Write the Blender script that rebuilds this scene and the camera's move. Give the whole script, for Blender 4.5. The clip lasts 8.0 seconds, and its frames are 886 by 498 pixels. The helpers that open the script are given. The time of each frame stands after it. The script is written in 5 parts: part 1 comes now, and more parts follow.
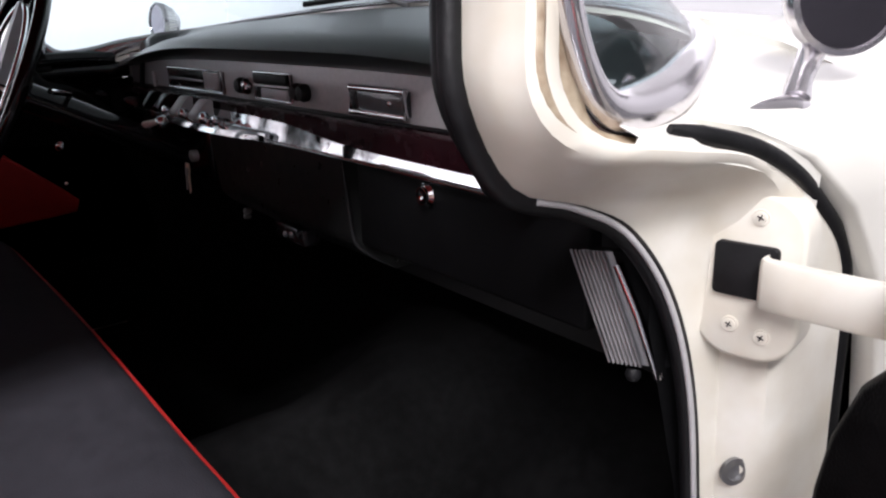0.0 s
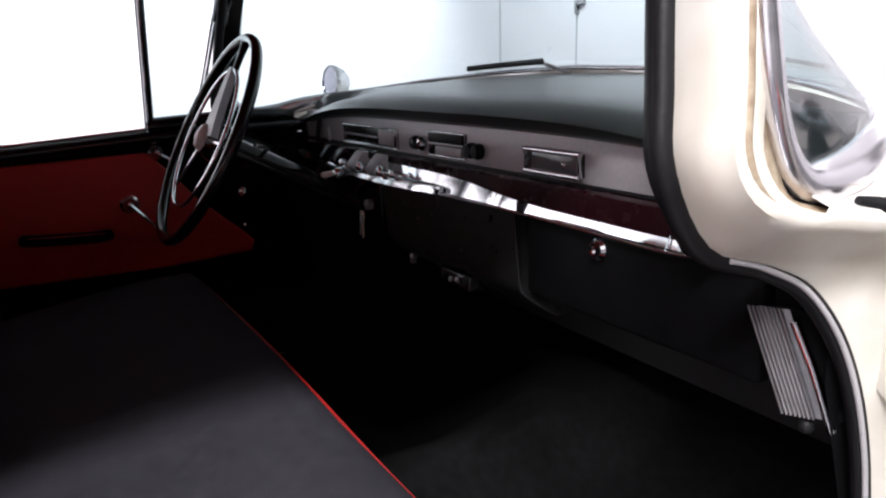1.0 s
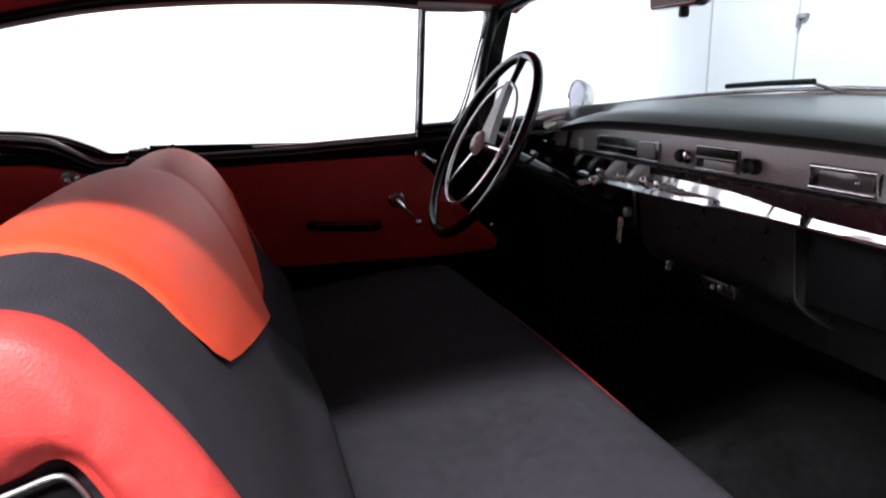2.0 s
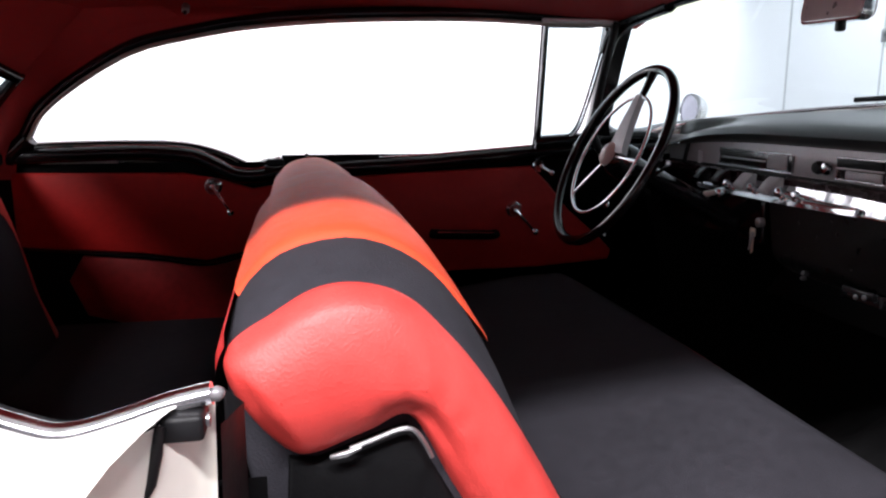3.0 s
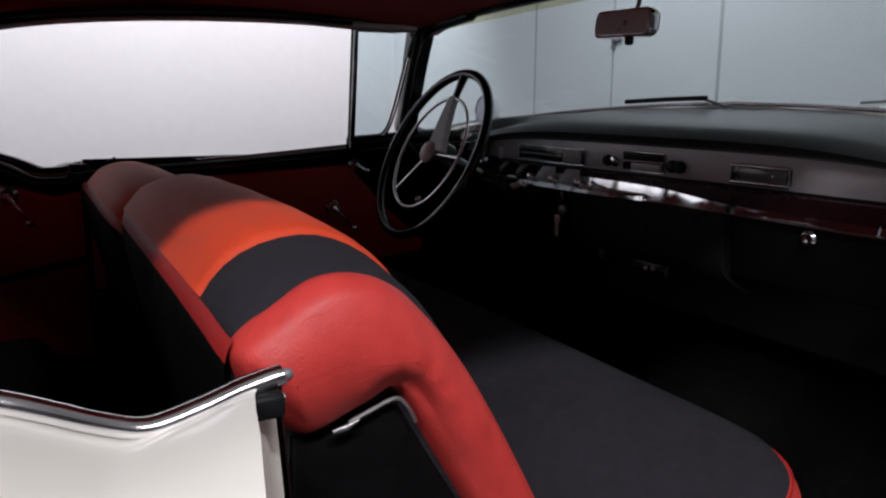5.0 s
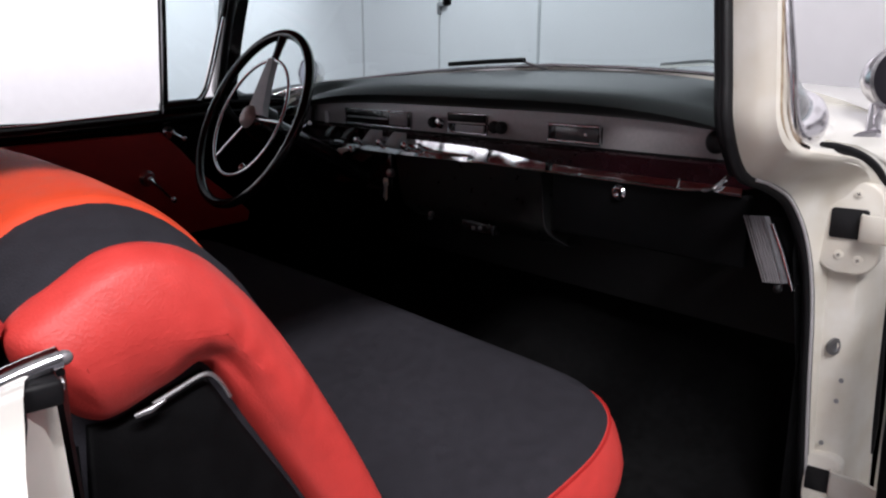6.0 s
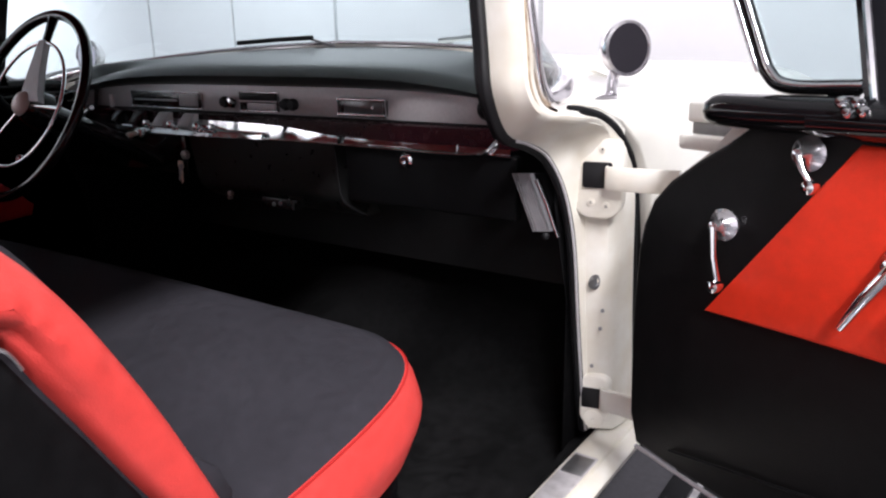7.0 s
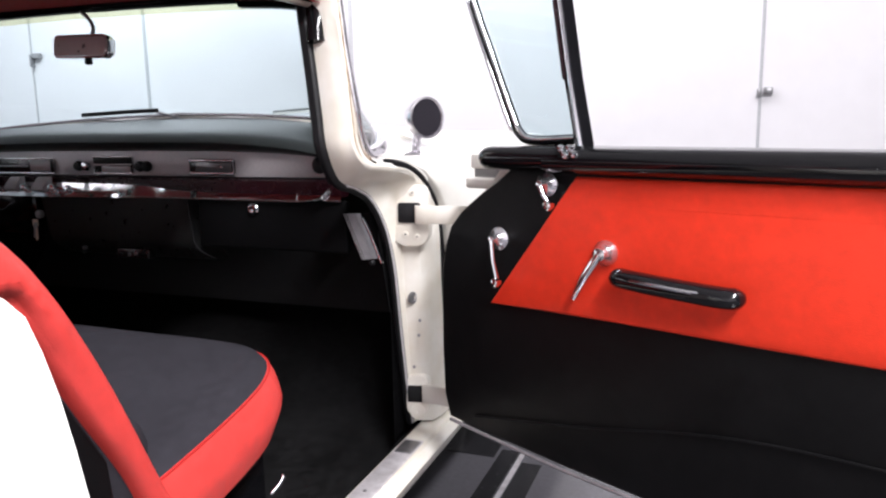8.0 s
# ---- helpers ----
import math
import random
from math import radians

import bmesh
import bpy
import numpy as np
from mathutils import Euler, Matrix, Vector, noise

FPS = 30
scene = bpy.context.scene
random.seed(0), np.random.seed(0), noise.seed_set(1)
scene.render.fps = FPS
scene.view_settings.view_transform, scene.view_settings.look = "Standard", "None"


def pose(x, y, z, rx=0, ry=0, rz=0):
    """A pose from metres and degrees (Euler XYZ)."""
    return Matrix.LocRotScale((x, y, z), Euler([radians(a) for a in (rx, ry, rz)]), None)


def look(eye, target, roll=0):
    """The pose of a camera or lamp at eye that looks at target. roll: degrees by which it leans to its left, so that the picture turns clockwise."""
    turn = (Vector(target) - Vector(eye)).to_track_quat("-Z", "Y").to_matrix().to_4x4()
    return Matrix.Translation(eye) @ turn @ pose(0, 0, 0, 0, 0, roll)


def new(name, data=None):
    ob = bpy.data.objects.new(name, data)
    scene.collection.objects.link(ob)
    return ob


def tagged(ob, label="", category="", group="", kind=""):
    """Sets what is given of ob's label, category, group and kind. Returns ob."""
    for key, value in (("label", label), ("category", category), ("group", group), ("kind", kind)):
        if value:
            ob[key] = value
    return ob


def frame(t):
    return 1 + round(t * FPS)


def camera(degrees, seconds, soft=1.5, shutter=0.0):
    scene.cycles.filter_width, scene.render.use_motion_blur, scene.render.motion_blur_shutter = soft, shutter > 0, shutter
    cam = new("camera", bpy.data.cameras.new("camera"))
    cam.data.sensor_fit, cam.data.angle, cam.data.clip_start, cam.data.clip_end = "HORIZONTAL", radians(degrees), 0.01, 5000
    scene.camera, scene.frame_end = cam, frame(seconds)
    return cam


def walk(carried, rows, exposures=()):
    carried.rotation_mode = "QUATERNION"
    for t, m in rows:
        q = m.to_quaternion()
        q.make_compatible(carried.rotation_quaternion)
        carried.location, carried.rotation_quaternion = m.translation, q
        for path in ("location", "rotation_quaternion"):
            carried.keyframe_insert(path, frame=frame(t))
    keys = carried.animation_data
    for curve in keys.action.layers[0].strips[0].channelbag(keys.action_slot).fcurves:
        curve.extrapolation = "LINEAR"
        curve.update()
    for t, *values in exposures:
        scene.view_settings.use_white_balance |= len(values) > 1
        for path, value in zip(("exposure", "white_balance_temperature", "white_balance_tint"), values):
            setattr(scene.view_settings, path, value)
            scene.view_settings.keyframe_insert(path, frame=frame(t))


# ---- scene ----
cam = camera(61.0, 8.0, soft=2.2)
# seconds, eye (x, y, z), yaw, pitch, roll
PATH = [
    (0.0, 1.223, -0.582, 1.175, 52.35, -17.12, -1.62),
    (0.5, 1.239, -0.646, 1.197, 56.56, -14.99, -1.55),
    (1.0, 1.256, -0.700, 1.200, 61.28, -13.09, -1.28),
    (1.5, 1.266, -0.792, 1.196, 68.82, -12.23, -0.14),
    (2.0, 1.310, -0.919, 1.209, 74.86, -12.13, -0.02),
    (2.2, 1.322, -0.951, 1.209, 77.24, -12.16, 0.12),
    (3.3, 1.348, -1.177, 1.199, 79.19, -10.93, 0.10),
    (3.5, 1.363, -1.218, 1.200, 78.12, -10.70, 0.16),
    (4.0, 1.381, -1.304, 1.205, 74.32, -10.42, 0.23),
    (4.5, 1.365, -1.322, 1.212, 67.56, -10.86, 0.30),
    (4.7, 1.357, -1.308, 1.210, 64.96, -10.84, 0.21),
    (5.8, 1.358, -1.266, 1.202, 51.40, -12.84, 0.24),
    (6.0, 1.353, -1.260, 1.197, 48.74, -13.45, 0.13),
    (6.5, 1.379, -1.261, 1.186, 41.54, -14.73, -0.16),
    (7.0, 1.442, -1.298, 1.199, 34.59, -15.27, -1.05),
    (7.5, 1.522, -1.426, 1.186, 27.59, -13.04, -0.97),
    (8.0, 1.602, -1.653, 1.181, 20.56, -9.84, -0.98),
]
EXPOSURES = [(0.0, 0.3), (1.0, 0.55), (1.5, 0.8), (2.0, 0.95), (3.3, 0.75), (4.0, -0.45), (4.6, -0.95), (5.6, -0.8), (6.0, -0.25), (6.5, 0.15), (7.2, 0.5), (8.0, 0.5)]
walk(cam, [(t, pose(x, y, z, 90 + pitch, 0, yaw) @ pose(0, 0, 0, 0, 0, roll)) for t, x, y, z, yaw, pitch, roll in PATH], EXPOSURES)

# ---------------------------------------------------------------- light
world = bpy.data.worlds.new("room_world")
scene.world = world
world.use_nodes = True
world.node_tree.nodes["Background"].inputs[0].default_value = (0.9, 0.95, 1.0, 1)
world.node_tree.nodes["Background"].inputs[1].default_value = 0.05


def area_lamp(name, eye, target, sx, sy, watts, colour=(1.0, 0.97, 0.95)):
    data = bpy.data.lights.new(name, "AREA")
    data.shape, data.size, data.size_y, data.energy, data.color = "RECTANGLE", sx, sy, watts, colour
    ob = new(name, data)
    ob.matrix_world = look(eye, target)
    return ob


CEIL = 4.4
# x, y, length across, length along, watts, aim (dx, dy, dz): the lamps by the walls are unseen, added and turned to
# brighten the wall
LAMPS = [
    (3.2, -1.5, 0.4, 2.6, 270, (0, 0, -1)), (3.6, -3.8, 0.4, 2.2, 250, (0, 0, -1)),
    (3.4, 3.3, 2.6, 0.4, 28, (0, 1.9, -2.0)), (-0.6, 3.3, 2.6, 0.4, 62, (0, 1.9, -2.0)), (-4.8, 3.3, 2.6, 0.4, 100, (0, 1.9, -2.0)),
    (-9.6, -4.0, 0.4, 2.8, 138, (-2.9, 0, -1.8)), (-9.6, 0.0, 0.4, 2.8, 138, (-2.9, 0, -1.8)), (-9.6, 3.2, 0.4, 2.6, 128, (-2.9, 0, -1.8)), (-7.5, -5.2, 2.8, 0.4, 130, (0, -1.8, -1.8)),
]
for lx, ly, la, lb, lw, aim in LAMPS:
    lz = CEIL - 0.12 if aim[2] == -1 else CEIL - 0.34
    ob = area_lamp("ceiling_lamp_light", (lx, ly, lz), (lx + aim[0], ly + aim[1] + 0.001, lz + aim[2]), la, lb, lw, (0.985, 0.955, 1.0))
    if aim[2] != -1:
        ob.data.size, ob.data.size_y = max(la, lb), min(la, lb)

# ---------------------------------------------------------------- materials


def mat(name, base, rough=0.5, metal=0.0, var=0.12, scale=8.0, bump=0.0, bump_scale=200.0, coat=0.0, spec=0.5, second=None, mix_scale=3.0, sheen=0.0, rough_var=0.1, dent=0.0, dent_scale=9.0):
    """A surface with colour drift at two scales, uneven gloss and a fine relief."""
    m = bpy.data.materials.new(name)
    m.use_nodes = True
    nt = m.node_tree
    n, ln = nt.nodes, nt.links
    b = n["Principled BSDF"]
    co = n.new("ShaderNodeTexCoord")
    big = n.new("ShaderNodeTexNoise")
    big.inputs["Scale"].default_value, big.inputs["Detail"].default_value = mix_scale, 4
    fine = n.new("ShaderNodeTexNoise")
    fine.inputs["Scale"].default_value, fine.inputs["Detail"].default_value = scale * 6, 6
    for t in (big, fine):
        ln.new(co.outputs["Object"], t.inputs["Vector"])
    add = n.new("ShaderNodeMath")
    add.operation = "ADD"
    ln.new(big.outputs["Fac"], add.inputs[0])
    ln.new(fine.outputs["Fac"], add.inputs[1])
    rng = n.new("ShaderNodeMapRange")
    rng.inputs["From Min"].default_value, rng.inputs["From Max"].default_value = 0.7, 1.3
    ln.new(add.outputs[0], rng.inputs["Value"])
    mix = n.new("ShaderNodeMix")
    mix.data_type = "RGBA"
    ln.new(rng.outputs["Result"], mix.inputs["Factor"])
    a = second if second else tuple(c * (1 - var) for c in base)
    c2 = base if second else tuple(min(1.0, c * (1 + var)) for c in base)
    mix.inputs["A"].default_value, mix.inputs["B"].default_value = (*a, 1), (*c2, 1)
    ln.new(mix.outputs["Result"], b.inputs["Base Color"])
    rr = n.new("ShaderNodeMapRange")
    rr.inputs["From Min"].default_value, rr.inputs["From Max"].default_value = 0.3, 0.7
    rr.inputs["To Min"].default_value, rr.inputs["To Max"].default_value = max(0.02, rough * (1 - rough_var)), min(1.0, rough * (1 + rough_var))
    ln.new(fine.outputs["Fac"], rr.inputs["Value"])
    ln.new(rr.outputs["Result"], b.inputs["Roughness"])
    b.inputs["Metallic"].default_value = metal
    b.inputs["Specular IOR Level"].default_value = spec
    if coat:
        b.inputs["Coat Weight"].default_value, b.inputs["Coat Roughness"].default_value = coat, 0.06
    if sheen:
        b.inputs["Sheen Weight"].default_value, b.inputs["Sheen Roughness"].default_value = sheen, 0.5
    if bump:
        tex = n.new("ShaderNodeTexNoise")
        tex.inputs["Scale"].default_value, tex.inputs["Detail"].default_value = bump_scale, 3
        ln.new(co.outputs["Object"], tex.inputs["Vector"])
        bp = n.new("ShaderNodeBump")
        bp.inputs["Strength"].default_value, bp.inputs["Distance"].default_value = bump, 0.002
        ln.new(tex.outputs["Fac"], bp.inputs["Height"])
        ln.new(bp.outputs["Normal"], b.inputs["Normal"])
        if dent:
            soft = n.new("ShaderNodeTexNoise")
            soft.inputs["Scale"].default_value, soft.inputs["Detail"].default_value, soft.inputs["Distortion"].default_value = dent_scale, 2.5, 0.6
            ln.new(co.outputs["Object"], soft.inputs["Vector"])
            b2 = n.new("ShaderNodeBump")
            b2.inputs["Strength"].default_value, b2.inputs["Distance"].default_value = dent, 0.02
            ln.new(soft.outputs["Fac"], b2.inputs["Height"])
            ln.new(b2.outputs["Normal"], bp.inputs["Normal"])
    return m


def glass(name, tint, gloss=0.02):
    m = bpy.data.materials.new(name)
    m.use_nodes = True
    nt = m.node_tree
    n, ln = nt.nodes, nt.links
    n.remove(n["Principled BSDF"])
    out = n["Material Output"]
    tr, gl, mx, fr, mr = n.new("ShaderNodeBsdfTransparent"), n.new("ShaderNodeBsdfGlossy"), n.new("ShaderNodeMixShader"), n.new("ShaderNodeLayerWeight"), n.new("ShaderNodeMapRange")
    tr.inputs["Color"].default_value = (*tint, 1)
    gl.inputs["Roughness"].default_value = gloss
    pw = n.new("ShaderNodeMath")
    pw.operation, pw.inputs[1].default_value = "POWER", 4.0
    mr.inputs["To Min"].default_value, mr.inputs["To Max"].default_value = 0.07, 0.95
    ln.new(fr.outputs["Facing"], pw.inputs[0])
    ln.new(pw.outputs[0], mr.inputs["Value"])
    ln.new(mr.outputs["Result"], mx.inputs[0])
    ln.new(tr.outputs[0], mx.inputs[1])
    ln.new(gl.outputs[0], mx.inputs[2])
    ln.new(mx.outputs[0], out.inputs["Surface"])
    return m


def glow(name, colour, strength):
    m = bpy.data.materials.new(name)
    m.use_nodes = True
    b = m.node_tree.nodes["Principled BSDF"]
    b.inputs["Emission Color"].default_value, b.inputs["Emission Strength"].default_value = (*colour, 1), strength
    return m


IVORY = mat("ivory_car_paint", (0.82, 0.80, 0.74), 0.28, var=0.010, rough_var=0.0, coat=0.6, mix_scale=2)
JAMB = mat("worn_jamb_paint", (0.83, 0.81, 0.75), 0.38, second=(0.71, 0.66, 0.56), scale=3, mix_scale=7, bump=0.15, bump_scale=40)
RUSTY = mat("stained_channel", (0.58, 0.50, 0.37), 0.5, second=(0.20, 0.13, 0.08), scale=8, mix_scale=18, bump=0.3, bump_scale=90)
# one red vinyl in three copies, shade or lamp light put into each colour
SHADERED = mat("red_vinyl", (0.41, 0.020, 0.019), 0.45, spec=0.3, var=0.10, bump=0.25, bump_scale=420, mix_scale=5, dent=0.12, dent_scale=5)
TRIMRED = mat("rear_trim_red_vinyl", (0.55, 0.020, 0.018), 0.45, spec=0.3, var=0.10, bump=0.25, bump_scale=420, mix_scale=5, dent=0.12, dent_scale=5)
LITRED = mat("lit_red_vinyl", (0.82, 0.042, 0.016), 0.45, spec=0.3, var=0.10, bump=0.25, bump_scale=420, mix_scale=5, dent=0.12, dent_scale=5)
LINING = mat("black_door_lining", (0.0052, 0.0052, 0.0056), 0.40, var=0.35, bump=0.3, bump_scale=420, spec=0.16, mix_scale=9, dent=0.2, dent_scale=6)
SEATRED = mat("seat_red_vinyl", (0.61, 0.050, 0.043), 0.50, spec=0.45, var=0.10, bump=0.25, bump_scale=420, mix_scale=5, dent=0.18, dent_scale=9)
INSERT = mat("orange_red_vinyl", (0.68, 0.068, 0.026), 0.62, spec=0.18, var=0.10, bump=0.2, bump_scale=420, mix_scale=5, dent=0.08, dent_scale=8)
DARKRED = mat("red_headliner_cloth", (0.42, 0.022, 0.022), 0.75, var=0.12, bump=0.3, bump_scale=500, mix_scale=3)
BLACKVINYL = mat("black_vinyl", (0.0045, 0.0045, 0.005), 0.6, var=0.25, bump=0.25, bump_scale=420, spec=0.06, dent=0.15, dent_scale=5)
CLOTH = mat("charcoal_seat_cloth", (0.027, 0.026, 0.032), 0.9, var=0.18, bump=0.45, bump_scale=520, spec=0.15, dent=0.16, dent_scale=7)
BLACKPAINT = mat("black_gloss_paint", (0.005, 0.005, 0.006), 0.12, var=0.2, coat=0.2, spec=0.4)
RUBBER = mat("black_rubber", (0.007, 0.007, 0.008), 0.5, var=0.25, bump=0.2, bump_scale=150, spec=0.25)
CARPET = mat("black_carpet", (0.0075, 0.0074, 0.0078), 0.9, var=0.6, mix_scale=4, dent=0.5, dent_scale=6, bump=0.8, bump_scale=380, spec=0.1)
PAD = mat("black_dash_pad", (0.015, 0.018, 0.018), 0.33, spec=0.65, var=0.05, rough_var=0.0, bump=0.05, bump_scale=500)
CHROME = mat("chrome", (0.80, 0.80, 0.82), 0.10, metal=1.0, var=0.04, rough_var=0.5)
MOULD = mat("bright_belt_chrome", (0.86, 0.85, 0.87), 0.17, metal=1.0, var=0.05, rough_var=0.5)
SOFTCHROME = mat("satin_chrome", (0.72, 0.70, 0.73), 0.20, metal=0.92, var=0.06, rough_var=0.3, scale=5)
SATIN = mat("satin_metal", (0.46, 0.445, 0.455), 0.45, metal=0.3, var=0.10, scale=20, bump=0.05)
BEAD = mat("worn_window_bead", (0.74, 0.70, 0.66), 0.30, metal=0.55, second=(0.42, 0.36, 0.32), scale=2, mix_scale=5)
TRIM = mat("bright_trim", (0.88, 0.88, 0.89), 0.40, metal=0.35, var=0.04)
PIPING = mat("pale_piping", (0.45, 0.44, 0.45), 0.35, var=0.08)
ALU = mat("scuffed_aluminium", (0.72, 0.70, 0.72), 0.42, metal=0.4, second=(0.45, 0.43, 0.44), scale=6, mix_scale=9)
STEEL = mat("dull_steel", (0.35, 0.35, 0.36), 0.38, metal=0.9, var=0.15)
MAROON = mat("maroon_gloss_paint", (0.014, 0.0028, 0.005), 0.26, var=0.12, coat=0.08, spec=0.25)
DIAL = mat("dark_dial", (0.02, 0.02, 0.022), 0.25, var=0.2, coat=0.4)
GREYPLATE = mat("grey_plastic", (0.38, 0.37, 0.38), 0.4, var=0.08)
VENTGREY = mat("dull_grey_vent_metal", (0.24, 0.23, 0.24), 0.45, metal=0.3, var=0.2, scale=8)
WHITEPLATE = mat("white_plastic", (0.80, 0.79, 0.80), 0.4, var=0.04)
CREAM = mat("pale_plastic", (0.62, 0.50, 0.47), 0.35, var=0.06)
BRASS = mat("brass_key", (0.80, 0.66, 0.54), 0.40, metal=0.3, var=0.15)
MIRROR = mat("mirror_glass", (0.40, 0.37, 0.42), 0.03, metal=1.0, var=0.02)
MIRRORBACK = mat("tinted_mirror", (0.70, 0.60, 0.58), 0.30, metal=0.6, var=0.04)
WSGLASS = glass("tinted_windshield_glass", (0.71, 0.84, 0.86))
VISOR = glass("amber_tint_band", (0.88, 0.85, 0.60))
WALL = mat("white_wall_paint", (0.84, 0.83, 0.85), 0.6, var=0.02, mix_scale=0.6, scale=1)
DARKWALL = mat("dark_wall_paint", (0.045, 0.045, 0.05), 0.7, var=0.1, mix_scale=0.6, scale=1)
SEAM = mat("grey_seam", (0.54, 0.55, 0.57), 0.7, var=0.1)
FLOOR = mat("grey_epoxy_floor", (0.09, 0.088, 0.098), 0.16, var=0.12, scale=10, mix_scale=1.5, bump=0.05, bump_scale=60)
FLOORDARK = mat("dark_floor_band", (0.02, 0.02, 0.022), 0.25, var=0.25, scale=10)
CEILING = mat("white_ceiling", (0.82, 0.82, 0.82), 0.8, var=0.03)
LIGHT = glow("lamp_diffuser", (1, 0.98, 0.96), 0.8)

# ---------------------------------------------------------------- mesh helpers


def spline(pts, n):
    """n points along a smooth curve through pts."""
    p = [Vector(q) for q in pts]
    p = [2 * p[0] - p[1]] + p + [2 * p[-1] - p[-2]]
    out = []
    segs = len(p) - 3
    for k in range(n):
        s = k * segs / (n - 1)
        i = min(int(s), segs - 1)
        t = s - i
        a, b, c, d = p[i:i + 4]
        out.append(0.5 * (2 * b + (c - a) * t + (2 * a - 5 * b + 4 * c - d) * t * t + (3 * b - a - 3 * c + d) * t ** 3))
    return out


def loft(bm, rings, close_ring=True, caps=True):
    rows = [[bm.verts.new(v) for v in r] for r in rings]
    m = len(rows[0])
    for a, b in zip(rows, rows[1:]):
        for j in range(m if close_ring else m - 1):
            k = (j + 1) % m
            bm.faces.new((a[j], a[k], b[k], b[j]))
    if caps and close_ring:
        bm.faces.new(rows[0][::-1])
        bm.faces.new(rows[-1])
    return rows


def sweep(bm, pts, r, sides=10, closed=False, flat=1.0, up=Vector((0, 0, 1)), caps=True, taper=None):
    """A tube along pts; flat squeezes it along the up direction; taper gives a radius factor per point."""
    pts = [Vector(p) for p in pts]
    n = len(pts)
    rings = []
    last = None
    for i, p in enumerate(pts):
        a = pts[(i - 1) % n] if closed or i > 0 else pts[i]
        b = pts[(i + 1) % n] if closed or i < n - 1 else pts[i]
        t = (b - a).normalized()
        base = last if last is not None else (up if abs(up.dot(t)) < 0.95 else Vector((1, 0, 0)))
        u = (base - t * base.dot(t)).normalized()
        last = u
        s = t.cross(u)
        f = taper[i] if taper else 1.0
        rings.append([p + (s * math.cos(2 * math.pi * k / sides) + u * (flat * math.sin(2 * math.pi * k / sides))) * r * f for k in range(sides)])
    if closed:
        rings.append(rings[0])
        rows = [[bm.verts.new(v) for v in q] for q in rings[:-1]]
        rows.append(rows[0])
        for a, b in zip(rows, rows[1:]):
            for j in range(sides):
                k = (j + 1) % sides
                bm.faces.new((a[j], a[k], b[k], b[j]))
    else:
        loft(bm, rings, True, caps)
    return bm


def box(bm, x0, x1, y0, y1, z0, z1, bevel=0.0, seg=2):
    r = bmesh.ops.create_cube(bm, size=1.0)
    for v in r["verts"]:
        v.co = Vector(((x0 + x1) / 2 + v.co.x * (x1 - x0), (y0 + y1) / 2 + v.co.y * (y1 - y0), (z0 + z1) / 2 + v.co.z * (z1 - z0)))
    if bevel:
        ed = {e for v in r["verts"] for e in v.link_edges}
        bmesh.ops.bevel(bm, geom=list(ed), offset=bevel, segments=seg, profile=0.5, affect="EDGES")
    return bm


def prism(bm, poly, place, depth, bevel=0.0):
    """The outline poly, (a, b) pairs, put in the world by place(a, b, d), d from 0 to depth; the d = 0 rim may be rounded."""
    rings = []
    if bevel:
        cx, cy = sum(p[0] for p in poly) / len(poly), sum(p[1] for p in poly) / len(poly)

        def shrunk(f):
            out = []
            n = len(poly)
            for i in range(n):
                a, b, c = Vector(poly[i - 1]), Vector(poly[i]), Vector(poly[(i + 1) % n])
                e1, e2 = (b - a).normalized(), (c - b).normalized()
                nn = Vector((-(e1.y + e2.y), e1.x + e2.x))
                if nn.length < 1e-6:
                    nn = Vector((-e1.y, e1.x))
                nn.normalize()
                area = sum(poly[j - 1][0] * poly[j][1] - poly[j][0] * poly[j - 1][1] for j in range(n))
                if area < 0:
                    nn = -nn
                out.append((b.x + nn.x * f, b.y + nn.y * f))
            return out
        for f, d in ((bevel, 0.0), (bevel * 0.3, bevel * 0.3), (0.0, bevel)):
            rings.append([place(a, b, d) for a, b in shrunk(f)])
        rings.append([place(a, b, depth) for a, b in poly])
    else:
        rings = [[place(a, b, 0.0) for a, b in poly], [place(a, b, depth) for a, b in poly]]
    loft(bm, rings)
    return bm


def lathe(bm, profile, origin, axis, n=24):
    """profile: (radius, height along axis)."""
    q = Vector(axis).normalized().to_track_quat("Z", "Y")
    o = Vector(origin)
    rings = [[o + q @ Vector((r * math.cos(2 * math.pi * k / n), r * math.sin(2 * math.pi * k / n), h)) for k in range(n)] for r, h in profile]
    loft(bm, rings)
    return bm


def finish(name, bm, material, sharp=50):
    bmesh.ops.remove_doubles(bm, verts=bm.verts[:], dist=1e-6)
    bmesh.ops.recalc_face_normals(bm, faces=bm.faces[:])
    for f in bm.faces:
        f.smooth = True
    lim = math.radians(sharp)
    for e in bm.edges:
        if len(e.link_faces) == 2 and e.calc_face_angle(0) > lim:
            e.smooth = False
    me = bpy.data.meshes.new(name)
    bm.to_mesh(me)
    bm.free()
    me.materials.append(material)
    return new(name, me)


def thing(name, at, label, category, group="", kind="", turn=0.0):
    ob = new(name)
    ob.empty_display_size = 0.05
    ob.matrix_basis = pose(at[0], at[1], at[2], 0, 0, turn)
    return tagged(ob, label, category, group, kind)


def part(name, bm, material, parent, label="", local=False, sharp=50):
    """bm as one mesh under parent. bm is in world places unless local."""
    ob = finish(name, bm, material, sharp)
    ob.parent = parent
    if parent.type == "EMPTY" and not local:
        ob.matrix_parent_inverse = parent.matrix_basis.inverted()
    return tagged(ob, label)


def solo(name, bm, material, label, category, group="", kind="", sharp=50):
    return tagged(finish(name, bm, material, sharp), label, category, group, kind)


